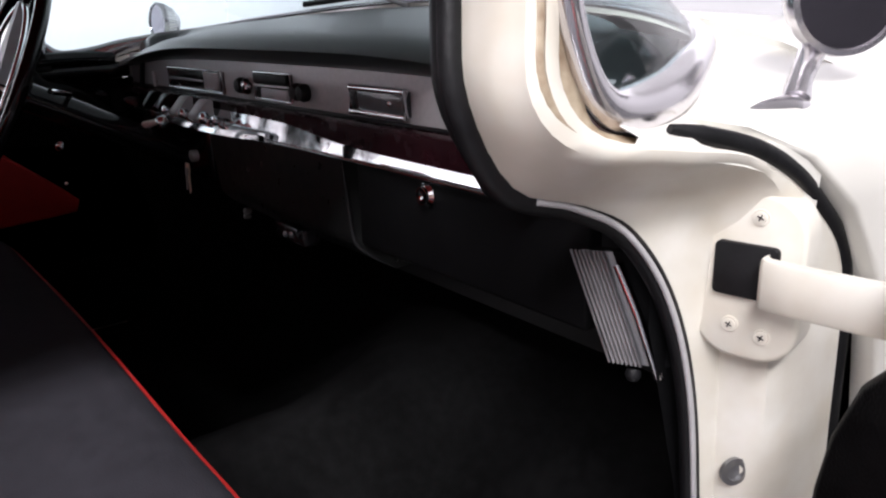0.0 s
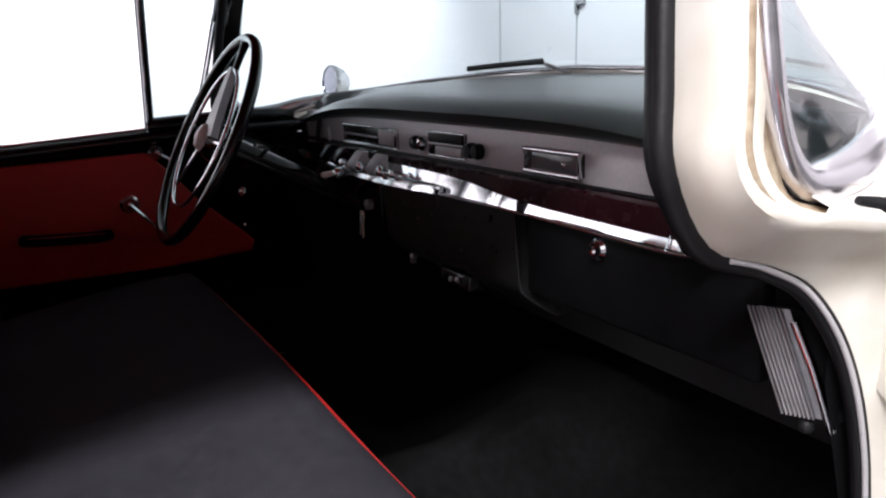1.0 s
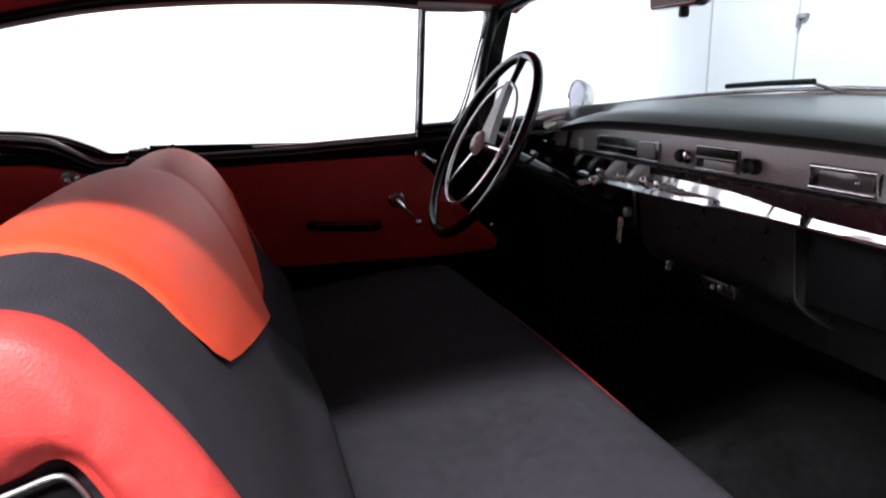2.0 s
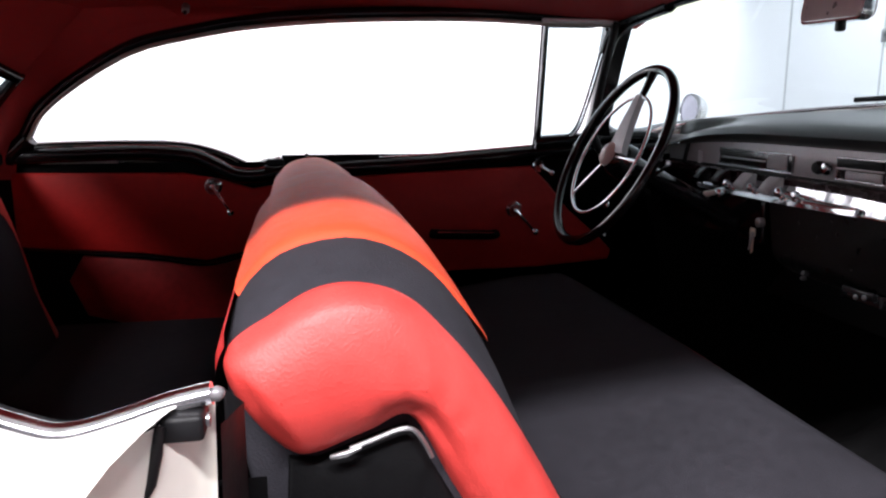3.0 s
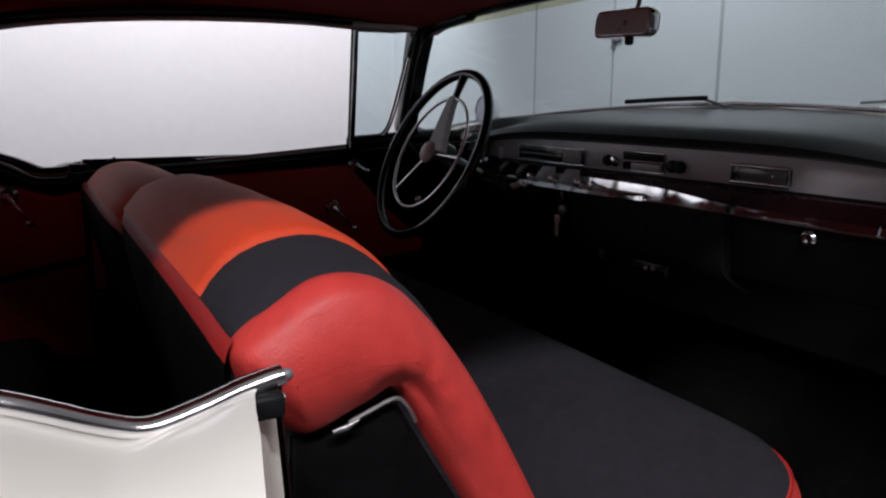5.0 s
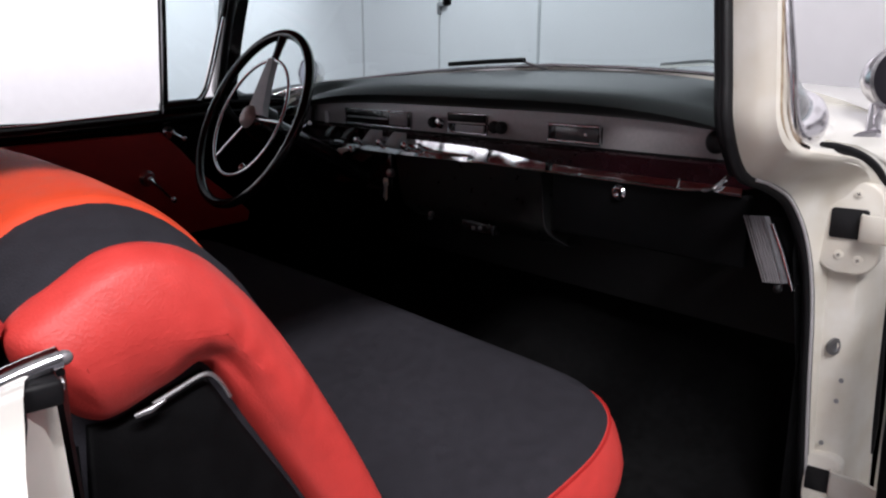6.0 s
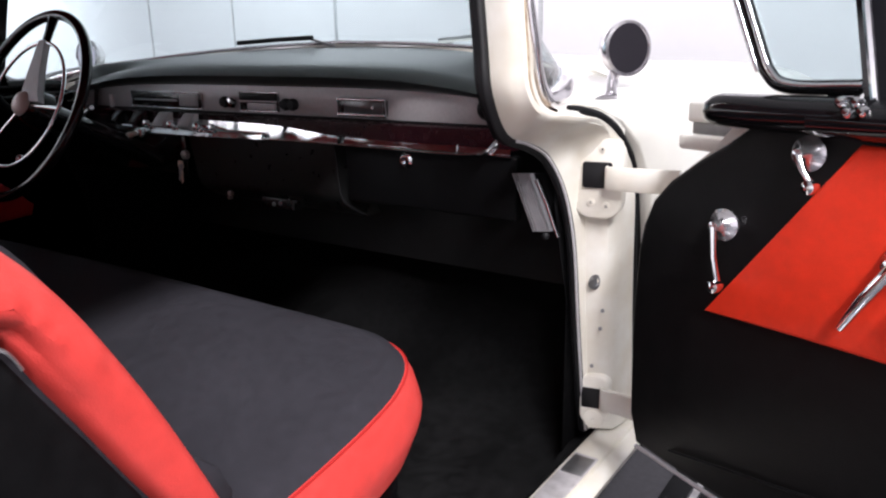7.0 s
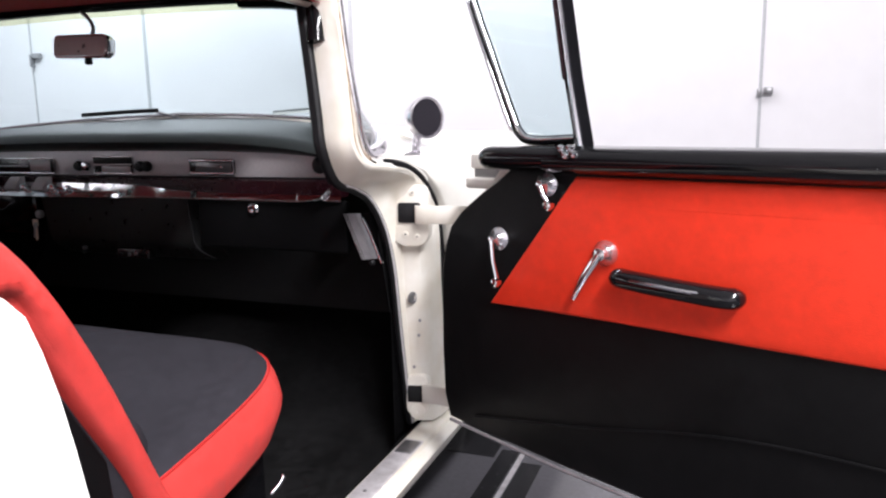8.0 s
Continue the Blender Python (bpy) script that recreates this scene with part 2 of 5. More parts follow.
def B():
    return bmesh.new()


def sx(pts):
    return [(-p[0], p[1], p[2]) for p in pts]


# ---------------------------------------------------------------- the showroom
XW, XE, YS, YN = -12.5, 6.5, -7.0, 5.2
solo("floor", box(B(), XW - 0.2, XE + 0.2, YS - 0.2, YN + 0.2, -0.1, 0.0), FLOOR, "smooth grey epoxy showroom floor", "floor", kind="structure")
w = solo("wall_north", box(B(), XW - 0.2, XE + 0.2, YN, YN + 0.2, 0, CEIL), WALL, "white panelled showroom wall with vertical seams", "wall", kind="structure")
for sxx, half in ((-7.74, 0.02), (-6.09, 0.014), (-4.42, 0.02), (-1.90, 0.022), (1.85, 0.012)):
    part("seam", box(B(), sxx - half, sxx + half, YN - 0.006, YN + 0.01, 0.05, CEIL - 0.05, 0.002), SEAM, w)
for hx, hz in ((-5.99, 1.98), (1.91, 1.36)):
    bm = B()
    box(bm, hx - (0.06 if hx < 0 else 0.035), hx + (0.06 if hx < 0 else 0.035), YN - 0.05, YN, hz - 0.03, hz + 0.03, 0.008)
    box(bm, hx - 0.085, hx - 0.055, YN - 0.06, YN, hz - 0.12 if hx < 0 else hz - 0.05, hz + 0.02, 0.006)
    part("latch", bm, STEEL, w, "small grey steel door latch")
solo("wall_west", box(B(), XW - 0.2, XW, YS, YN, 0, CEIL), WALL, "plain white showroom wall", "wall", kind="structure")
solo("wall_east", box(B(), XE, XE + 0.2, YS, YN, 0, CEIL), DARKWALL, "plain dark grey showroom wall", "wall", kind="structure")
solo("wall_south", box(B(), XW - 0.2, XE + 0.2, YS - 0.2, YS, 0, CEIL), WALL, "plain white showroom wall", "wall", kind="structure")
solo("ceiling", box(B(), XW - 0.2, XE + 0.2, YS - 0.2, YN + 0.2, CEIL, CEIL + 0.15), CEILING, "plain white showroom ceiling", "ceiling", kind="structure")
for lx, ly, la, lb, lw, aim in LAMPS:
    cl = thing("ceiling_lamp", (lx, ly, CEIL), "long white fluorescent ceiling lamp, unseen", "lamp", group="ceiling lamps")
    if aim[2] == -1:
        part("housing", box(B(), lx - la / 2 - 0.06, lx + la / 2 + 0.06, ly - lb / 2 - 0.06, ly + lb / 2 + 0.06, CEIL - 0.06, CEIL, 0.01), CEILING, cl)
        part("diffuser", box(B(), lx - la / 2, lx + la / 2, ly - lb / 2, ly + lb / 2, CEIL - 0.075, CEIL - 0.062), LIGHT, cl)
        continue
    # an added, unseen wall washer, tilted on two stems
    m = look((lx, ly, CEIL - 0.34), (lx + aim[0], ly + aim[1] + 0.001, CEIL - 0.34 + aim[2]))
    bm = box(B(), -max(la, lb) / 2 - 0.03, max(la, lb) / 2 + 0.03, -0.23, 0.23, 0.01, 0.05, 0.008)
    bm.transform(m)
    part("housing", bm, CEILING, cl)
    for k in (-0.35, 0.35):
        e = m @ Vector((k * max(la, lb), 0.0, 0.04))
        part("stem", sweep(B(), [e, (e.x, e.y, CEIL)], 0.012, 8), STEEL, cl)
# ---------------------------------------------------------------- the car body
car = thing("car_body", (0, -0.5, 0), "ivory two-door hardtop car body with black and red cabin", "car")
N = 48
# door opening of the passenger side: three edges of the hinge pillar, top to sill
PIN = [(0.760, -0.205, 1.430), (0.785, -0.225, 1.300), (0.803, -0.238, 1.190), (0.813, -0.242, 1.120), (0.820, -0.205, 1.050), (0.832, -0.140, 1.026),
       (0.842, -0.085, 0.995), (0.851, -0.035, 0.925), (0.856, 0.000, 0.820), (0.859, 0.022, 0.660), (0.861, 0.048, 0.500), (0.863, 0.072, 0.395)]
PM1 = [(0.798, -0.215, 1.430), (0.820, -0.230, 1.300), (0.836, -0.242, 1.190), (0.846, -0.247, 1.114), (0.848, -0.200, 1.060), (0.856, -0.120, 1.042),
       (0.866, -0.030, 1.018), (0.868, 0.004, 0.950), (0.868, 0.020, 0.840), (0.868, 0.031, 0.700), (0.868, 0.056, 0.520), (0.868, 0.085, 0.395)]
PM2 = [(0.820, -0.216, 1.430), (0.842, -0.229, 1.300), (0.858, -0.240, 1.190), (0.868, -0.243, 1.116), (0.874, -0.195, 1.076), (0.886, -0.110, 1.062),
       (0.903, -0.018, 1.046), (0.910, 0.014, 0.985), (0.908, 0.032, 0.870), (0.908, 0.045, 0.730), (0.908, 0.070, 0.540), (0.908, 0.100, 0.395)]
POUT = [(0.838, -0.215, 1.430), (0.856, -0.222, 1.300), (0.870, -0.230, 1.190), (0.880, -0.236, 1.130), (0.884, -0.195, 1.092), (0.897, -0.105, 1.076),
        (0.916, -0.030, 1.062), (0.924, 0.045, 1.015), (0.922, 0.125, 0.930), (0.922, 0.142, 0.750), (0.922, 0.160, 0.560), (0.922, 0.180, 0.395)]


def pillar(sign, material, lab):
    cs = [spline(c, N) for c in (PIN, PM1, PM2, POUT)]
    rings = []
    for a, b, c, d in zip(*cs):
        q = [a + Vector((0.0, 0.05, 0)), a, (a + b) / 2 + Vector((0.002, -0.002, 0)), b, (b + c) / 2 + Vector((0, -0.002, 0)), c, (c + d) / 2 + Vector((0.004, -0.003, 0)), d, d + Vector((0.0, 0.02, 0)), b + Vector((0, 0.07, 0))]
        rings.append([Vector((sign * v.x, v.y, v.z)) for v in q])
    bm = B()
    loft(bm, rings)
    return part("door_pillar", bm, material, car, lab, sharp=50)


pil = pillar(1, JAMB, "ivory painted hinge pillar with worn paint")
pillar(-1, BLACKPAINT, "black painted hinge pillar")
# raised plates round the hinge holes


def plate_outline(w, h, r, n=5):
    out = []
    for cx, cz, a0 in ((w / 2 - r, h / 2 - r, 0), (-w / 2 + r, h / 2 - r, 90), (-w / 2 + r, -h / 2 + r, 180), (w / 2 - r, -h / 2 + r, 270)):
        for k in range(n + 1):
            a = math.radians(a0 + 90 * k / n)
            out.append((cx + r * math.cos(a), cz + r * math.sin(a)))
    return out


def jamb_place(cx, cy, cz, yaw):
    m = pose(cx, cy, cz, 0, 0, yaw)
    return lambda a, b, d: m @ Vector((a, d, b))


part("hinge_plate", prism(B(), plate_outline(0.092, 0.152, 0.036, 8), jamb_place(0.899, -0.0015, 0.952, 10), 0.035, 0.0045), JAMB, pil)
part("hinge_hole", prism(B(), plate_outline(0.054, 0.048, 0.005), jamb_place(0.899, -0.0075, 0.960, 10), 0.02, 0.001), RUBBER, pil, "dark hinge opening")
for px, py, pz in ((0.906, 0.000, 1.008), (0.888, -0.004, 0.908), (0.916, 0.001, 0.902)):
    sc = part("screw", lathe(B(), [(0.0075, 0.0), (0.0070, 0.0016), (0.0052, 0.0012), (0.0048, 0.0026), (0.001, 0.0030)], (px, py, pz), (0.25, -1, 0), 14), JAMB, pil)
    bm = B()
    for r in (25, 115):
        m = pose(px + 0.0007, py - 0.0029, pz, 0, 0, 14) @ pose(0, 0, 0, 0, r, 0)
        box(bm, -0.0030, 0.0030, -0.0004, 0.0004, -0.0006, 0.0006)
        bmesh.ops.transform(bm, matrix=m, verts=bm.verts[-8:])
    part("slot", bm, RUBBER, sc)
part("bolt", lathe(B(), [(0.015, 0), (0.015, 0.004), (0.009, 0.006), (0.008, 0.002), (0.001, 0.002)], (0.886, 0.030, 0.742), (0.95, -0.45, 0), 18), STEEL, pil, "round grey rubber-ringed hole plug")
part("hinge_plate", prism(B(), plate_outline(0.060, 0.110, 0.022), jamb_place(0.889, 0.044, 0.480, 12), 0.03, 0.004), JAMB, pil)
part("hinge_hole", prism(B(), plate_outline(0.040, 0.044, 0.004), jamb_place(0.884, 0.040, 0.486, 12), 0.02, 0.001), RUBBER, pil, "dark hinge opening")
part("hinge_washer", lathe(B(), [(0.020, 0), (0.020, 0.004), (0.012, 0.006), (0.004, 0.006), (0.002, 0.003)], (0.888, 0.046, 0.438), (0.2, -1, 0), 16), JAMB, pil)
for px, py, pz in ((0.884, 0.038, 0.560), (0.900, 0.036, 0.645), (0.905, 0.032, 0.685)):
    part("screw", lathe(B(), [(0.004, 0.0), (0.004, 0.003), (0.001, 0.003)], (px, py, pz), (0.3, -1, 0), 8), STEEL, pil)
# sealing strip along the inner edge
seal = [Vector(v) + Vector((-0.006, -0.004, 0.0)) for v in spline(PIN, 70)]
part("windlace", sweep(B(), seal, 0.0100, 10), RUBBER, car, "black rubber door seal")
part("seal_strip", sweep(B(), [v + Vector((-0.012, -0.002, 0)) for v in spline(PIN[:5], 24)], 0.012, 8, flat=1.0), RUBBER, car, "wide black rubber strip on windshield pillar")
part("seal_piping", sweep(B(), [v + Vector((0.0085, -0.006, 0.003)) for v in seal[28:]], 0.0030, 8), PIPING, car, "thin bright edge strip along seal")
bm = B()
sweep(bm, sx(seal), 0.012, 8)
part("windlace", bm, RUBBER, car)

# bright windshield surround, low rear corner, both sides
FRAME = [(0.832, -0.196, 1.440), (0.850, -0.204, 1.320), (0.871, -0.207, 1.205), (0.870, -0.188, 1.148), (0.865, -0.158, 1.114), (0.858, -0.120, 1.104),
         (0.848, -0.060, 1.110), (0.828, 0.000, 1.128), (0.785, 0.080, 1.145), (0.700, 0.170, 1.162), (0.530, 0.250, 1.184), (0.280, 0.292, 1.200), (0.0, 0.304, 1.208)]
fr = spline(FRAME, 60)
full = fr + [Vector((-v.x, v.y, v.z)) for v in reversed(fr[:-1])]
tap = [0.55 + 0.72 * math.exp(-((i - 29) / 9.0) ** 2) for i in range(60)]
tap = [t if i < 40 else max(0.30, t * (1 - (i - 40) / 22)) for i, t in enumerate(tap)]
tap = tap + tap[-2::-1]
part("windshield_trim", sweep(B(), full, 0.017, 16, flat=0.9, taper=tap), SOFTCHROME, car, "bright chrome windshield surround")
chan = [Vector(v) + Vector((-0.004, 0.004, 0.0)) for v in spline([(a[0], a[1], a[2]) for a in POUT[:6]], 26)]
part("channel", sweep(B(), chan, 0.0058, 8, taper=[1.0] * 16 + [1.0 - 0.08 * k for k in range(1, 11)]), RUSTY, car, "stained pale channel beside pillar", sharp=60)
bm = B()
ca, cb = spline(POUT[:6], 24), spline([FRAME[0], FRAME[1], FRAME[2], FRAME[3], (0.868, -0.165, 1.106), (0.872, -0.120, 1.092)], 24)
loft(bm, [[v + Vector((-0.004, 0.003, -0.002)) for v in ca], [a.lerp(b, 0.5) + Vector((-0.008, 0.006, -0.005)) for a, b in zip(ca, cb)], [v + Vector((-0.004, 0.0, -0.008)) for v in cb]], False, False)
part("drip_channel", bm, RUSTY, car, "stained channel between pillar and windshield trim", sharp=60)
# windshield glass
bot = [v + Vector((-0.006, 0, 0.004)) for v in fr[14:]]
bot = [Vector((v.x, v.y, v.z)) for v in bot]
bot_full = [Vector((max(v.x, 0), v.y, v.z)) for v in bot]
M = len(bot_full)
top_key = spline([(0.815, -0.190, 1.440), (0.770, -0.160, 1.450), (0.640, -0.130, 1.458), (0.380, -0.105, 1.470), (0.0, -0.095, 1.476)], M)
half_rows = []
for k in range(9):
    s = k / 8
    half_rows.append([bot_full[i].lerp(top_key[i], s) + Vector((0, 0.03 * math.sin(math.pi * s) * (i / M), 0)) for i in range(M)])
rows = [r + [Vector((-v.x, v.y, v.z)) for v in reversed(r[:-1])] for r in half_rows]
bm = B()
loft(bm, rows[:9], close_ring=False, caps=False)
ws = part("windshield", bm, WSGLASS, car, "curved wraparound windshield with green-blue tint")
ws.visible_shadow = False
bm = B()
loft(bm, [[a.lerp(b, 0.35) + Vector((0, -0.006, 0)) for a, b in zip(rows[7], rows[8])], [v + Vector((0, -0.006, 0)) for v in rows[8]]], close_ring=False, caps=False)
band = part("tint_band", bm, VISOR, ws, "faded yellowish tint band")
band.visible_shadow = False
top_full = top_key + [Vector((-v.x, v.y, v.z)) for v in reversed(top_key[:-1])]
part("header_rail", sweep(B(), [v + Vector((0, -0.018, 0.010)) for v in top_full], 0.027, 10), BLACKPAINT, car, "black windshield header rail")
for sgn in (-1, 1):
    part("pillar_gusset", sweep(B(), spline([(sgn * 0.792, -0.222, 1.34), (sgn * 0.782, -0.205, 1.395), (sgn * 0.745, -0.182, 1.430), (sgn * 0.67, -0.160, 1.446), (sgn * 0.56, -0.148, 1.456)], 18), 0.022, 8), BLACKPAINT, car, "black rounded corner of windshield opening")

# roof and red headliner
def roof_z(x, y):
    a = min(1.0, abs(x) / 0.80)
    b = (y + 0.95) / 0.95
    return 1.545 - 0.060 * a ** 3 - 0.055 * b * b


ys = [-2.05, -1.9, -1.7, -1.5, -1.3, -1.1, -0.9, -0.7, -0.5, -0.3, -0.2, -0.13]
xs = [-0.80 + 1.6 * i / 24 for i in range(25)]
bm = B()
loft(bm, [[Vector((x * (1.0 if y > -1.2 else 1.0 - 0.10 * (-1.2 - y)), y, roof_z(x, y) - 0.03)) for x in xs] for y in ys], False, False)
part("headliner", bm, DARKRED, car, "dark red cloth headliner")
bm = B()
loft(bm, [[Vector((x * 1.03, y, roof_z(x, y) + 0.015)) for x in xs] for y in ys], False, False)
part("roof", bm, IVORY, car, "ivory painted roof")
# side rails that close headliner to the window tops; the curve of the side windows
WTOP = [(-0.205, 1.428), (-0.41, 1.428), (-0.58, 1.434), (-0.78, 1.432), (-1.00, 1.423), (-1.21, 1.404), (-1.36, 1.378), (-1.52, 1.337), (-1.665, 1.255), (-1.765, 1.175), (-1.815, 1.098)]
WBOT = [(-1.806, 1.078), (-1.71, 1.082), (-1.53, 1.086), (-1.405, 1.076), (-1.344, 1.052), (-1.285, 1.022), (-1.22, 1.018), (-1.155, 1.032), (-0.77, 1.049), (-0.413, 1.076), (-0.25, 1.087)]


def side_x(z):
    return 0.838 - 0.155 * max(0.0, z - 1.05)


for sgn in (-1, 1):
    top = spline([(sgn * side_x(z), y, z) for y, z in WTOP], 50)
    bm = B()
    rings = []
    for v in top:
        hx = sgn * (0.80 * (1.0 if v.y > -1.2 else 1.0 - 0.10 * (-1.2 - v.y)))
        hz = roof_z(hx, v.y) - 0.03
        e = Vector((v.x - sgn * 0.01, v.y, v.z + 0.016))
        f = Vector((hx, v.y, max(hz, v.z + 0.02)))
        rings.append([e, e.lerp(f, 0.35) + Vector((-sgn * 0.012, 0, 0)), e.lerp(f, 0.7) + Vector((-sgn * 0.010, 0, 0)), f])
    loft(bm, rings, False, False)
    part("side_lining", bm, DARKRED, car, "dark red cloth above side window")
    part("window_rail", sweep(B(), [v + Vector((-sgn * 0.006, 0, 0.012)) for v in top], 0.017, 10), BLACKPAINT, car, "black window surround")
    part("window_bead", sweep(B(), [v + Vector((-sgn * 0.010, 0, -0.006)) for v in top], 0.0085, 10, flat=0.8), BEAD, car, "thin worn chrome window bead")
    part("corner_cap", sweep(B(), spline([(sgn * 0.826, -1.805, 1.110), (sgn * 0.828, -1.832, 1.085), (sgn * 0.828, -1.862, 1.060), (sgn * 0.826, -1.90, 1.045)], 10), 0.026, 8), BLACKPAINT, car, "black rear window corner")
    # rear pillar lining
    bm = B()
    r1 = [Vector((sgn * side_x(z), y, z)) for y, z in ((-1.36, 1.395), (-1.52, 1.355), (-1.675, 1.270), (-1.785, 1.180), (-1.836, 1.098), (-1.85, 1.0))]
    r2 = [Vector((sgn * x, y, z)) for x, y, z in ((0.76, -1.50, 1.47), (0.74, -1.66, 1.44), (0.72, -1.80, 1.34), (0.725, -1.80, 1.255), (0.73, -1.88, 1.13), (0.74, -1.92, 1.0))]
    loft(bm, [r1, [a.lerp(b, 0.5) + Vector((-sgn * 0.012, 0, 0.006)) for a, b in zip(r1, r2)], r2], False, False)
    part("pillar_lining", bm, DARKRED, car, "dark red cloth rear pillar lining")
# rear window: black frame with tinted glass
RW = [(-0.72, -1.785, 1.262), (-0.60, -1.93, 1.36), (-0.30, -1.99, 1.385), (0.0, -2.0, 1.39), (0.30, -1.99, 1.385), (0.60, -1.93, 1.36), (0.72, -1.785, 1.262),
      (0.735, -1.915, 1.12), (0.60, -2.12, 1.10), (0.30, -2.20, 1.095), (0.0, -2.22, 1.095), (-0.30, -2.20, 1.095), (-0.60, -2.12, 1.10), (-0.735, -1.915, 1.12)]
part("rear_window_frame", sweep(B(), RW, 0.022, 8, closed=True), BLACKPAINT, car, "black rear window frame")
bm = B()
topr = RW[:7]
botr = RW[13:6:-1]
loft(bm, [[Vector(v) for v in topr], [Vector(v) for v in botr]], False, False)
rw = part("rear_window", bm, WSGLASS, car, "curved rear window glass")
rw.visible_shadow = False
bm = B()
loft(bm, [[Vector(v) + Vector((0, 0.012, 0.006)) for v in topr], [Vector((v[0] * 1.03, v[1] + 0.17, roof_z(v[0] * 1.03, v[1] + 0.17) - 0.032)) for v in topr]], False, False)
part("rear_lining", bm, DARKRED, car, "dark red cloth above rear window")
# roof behind and luggage deck, to close the body at the back
bm = B()
loft(bm, [[Vector((x, -2.05, roof_z(x, -2.05) + 0.012)) for x in (-0.7, -0.35, 0, 0.35, 0.7)], [Vector((x, -2.02 if abs(x) > 0.5 else -2.03, 1.40)) for x in (-0.7, -0.35, 0, 0.35, 0.7)]], False, False)
part("roof_rear", bm, IVORY, car)
bm = B()
box(bm, -0.80, 0.80, -2.35, -1.86, 1.04, 1.075, 0.01)
part("parcel_shelf", bm, BLACKVINYL, car, "black parcel shelf")
bm = B()
loft(bm, [[Vector((x, y, z - 0.03 * (x / 0.9) ** 2)) for x in (-0.92, -0.6, -0.3, 0, 0.3, 0.6, 0.92)] for y, z in ((-2.25, 1.09), (-2.6, 1.06), (-3.1, 1.00), (-3.5, 0.90), (-3.55, 0.45))], False, False)
part("trunk_lid", bm, IVORY, car, "ivory painted trunk lid")

# quarter panel at the passenger side
QTOP = [(-1.170, 1.045), (-1.188, 1.041), (-1.211, 1.034), (-1.241, 1.028), (-1.265, 1.035), (-1.310, 1.056), (-1.371, 1.078), (-1.45, 1.092), (-1.60, 1.096), (-1.85, 1.090), (-2.4, 1.065), (-3.5, 0.98)]


def quarter(sgn):
    top = spline([(0, y, z) for y, z in QTOP], 60)
    rings = []
    for v in top:
        y, z = v.y, v.z - 0.008
        pr = [(0.912, z - 0.010), (0.922, z + 0.002), (0.940, z + 0.003), (0.970, z + 0.005), (1.005, z + 0.006), (1.040, z + 0.001), (1.070, z - 0.011), (1.092, z - 0.038), (1.110, z - 0.072), (1.124, z - 0.115), (1.134, z - 0.160), (1.140, 0.72), (1.105, 0.50), (1.03, 0.36), (0.90, 0.33)]
        yf = (-1.176, -1.180, -1.188, -1.195, -1.202, -1.210, -1.216, -1.222, -1.226, -1.228, -1.228, -1.228, -1.228, -1.228, -1.228)
        k = min(1.0, max(0.0, (-1.7 - y) / 0.8))
        w = 0.5 if sgn < 0 else 1 - 0.5 * k * k * (3 - 2 * k)
        pr = [(a if a < 0.94 else 0.94 + (a - 0.94) * w, b) for a, b in pr]
        rings.append([Vector((sgn * a, y + (e + 1.174) * max(0.0, 1 + (y + 1.174) / 0.3), b)) for (a, b), e in zip(pr, yf)])
    bm = B()
    loft(bm, rings, False, False)
    q = part("quarter_panel", bm, IVORY, car, "glossy ivory quarter panel", sharp=60)
    mold = [Vector((sgn * 0.924, -1.163, 1.043))] + [Vector((sgn * 0.924, v.y, v.z - 0.003)) for v in top]
    part("belt_moulding", sweep(B(), mold, 0.0085, 14, flat=0.75), MOULD, q, "chrome belt moulding with a notch")
    part("window_sweep", sweep(B(), [Vector((sgn * 0.911, v.y, v.z - 0.004)) for v in top], 0.0035, 8), RUBBER, q)
    bm = B()
    loft(bm, [[Vector((sgn * 0.914, v.y, v.z - 0.010)), Vector((sgn * 0.885, v.y, v.z - 0.075)), Vector((sgn * 0.845, v.y, v.z - 0.10))] for v in top[:44]], False, False)
    part("inner_ledge", bm, BLACKPAINT, car)
    return q


q = quarter(1)
quarter(-1)
# plain tail that closes the body behind
half = [(0.0, 0.925), (0.60, 0.915), (0.86, 0.93), (0.94, 0.968), (0.995, 0.955), (1.035, 0.83), (1.041, 0.72), (1.023, 0.50), (0.985, 0.36), (0.0, 0.34)]
outline = half + [(-a, b) for a, b in reversed(half[1:-1])]
bm = B()
loft(bm, [[Vector((a * s, y, b)) for a, b in outline] for y, s in ((-3.47, 1.0), (-3.56, 1.0), (-3.585, 0.985))])
part("tail_panel", bm, IVORY, car, "ivory tail panel", sharp=50)
# latch jamb at the front end of the quarter panel
JZ = [1.018, 1.0, 0.96, 0.90, 0.80, 0.66, 0.52, 0.40]
JOUT = [(1.034, 1.016), (1.018, 1.054), (1.0, 1.074), (0.96, 1.094), (0.90, 1.112), (0.80, 1.124), (0.66, 1.128), (0.52, 1.096), (0.40, 1.010)]


def jamb_in(z):
    return 0.908 + min(0.024, 0.24 * (1.018 - z))


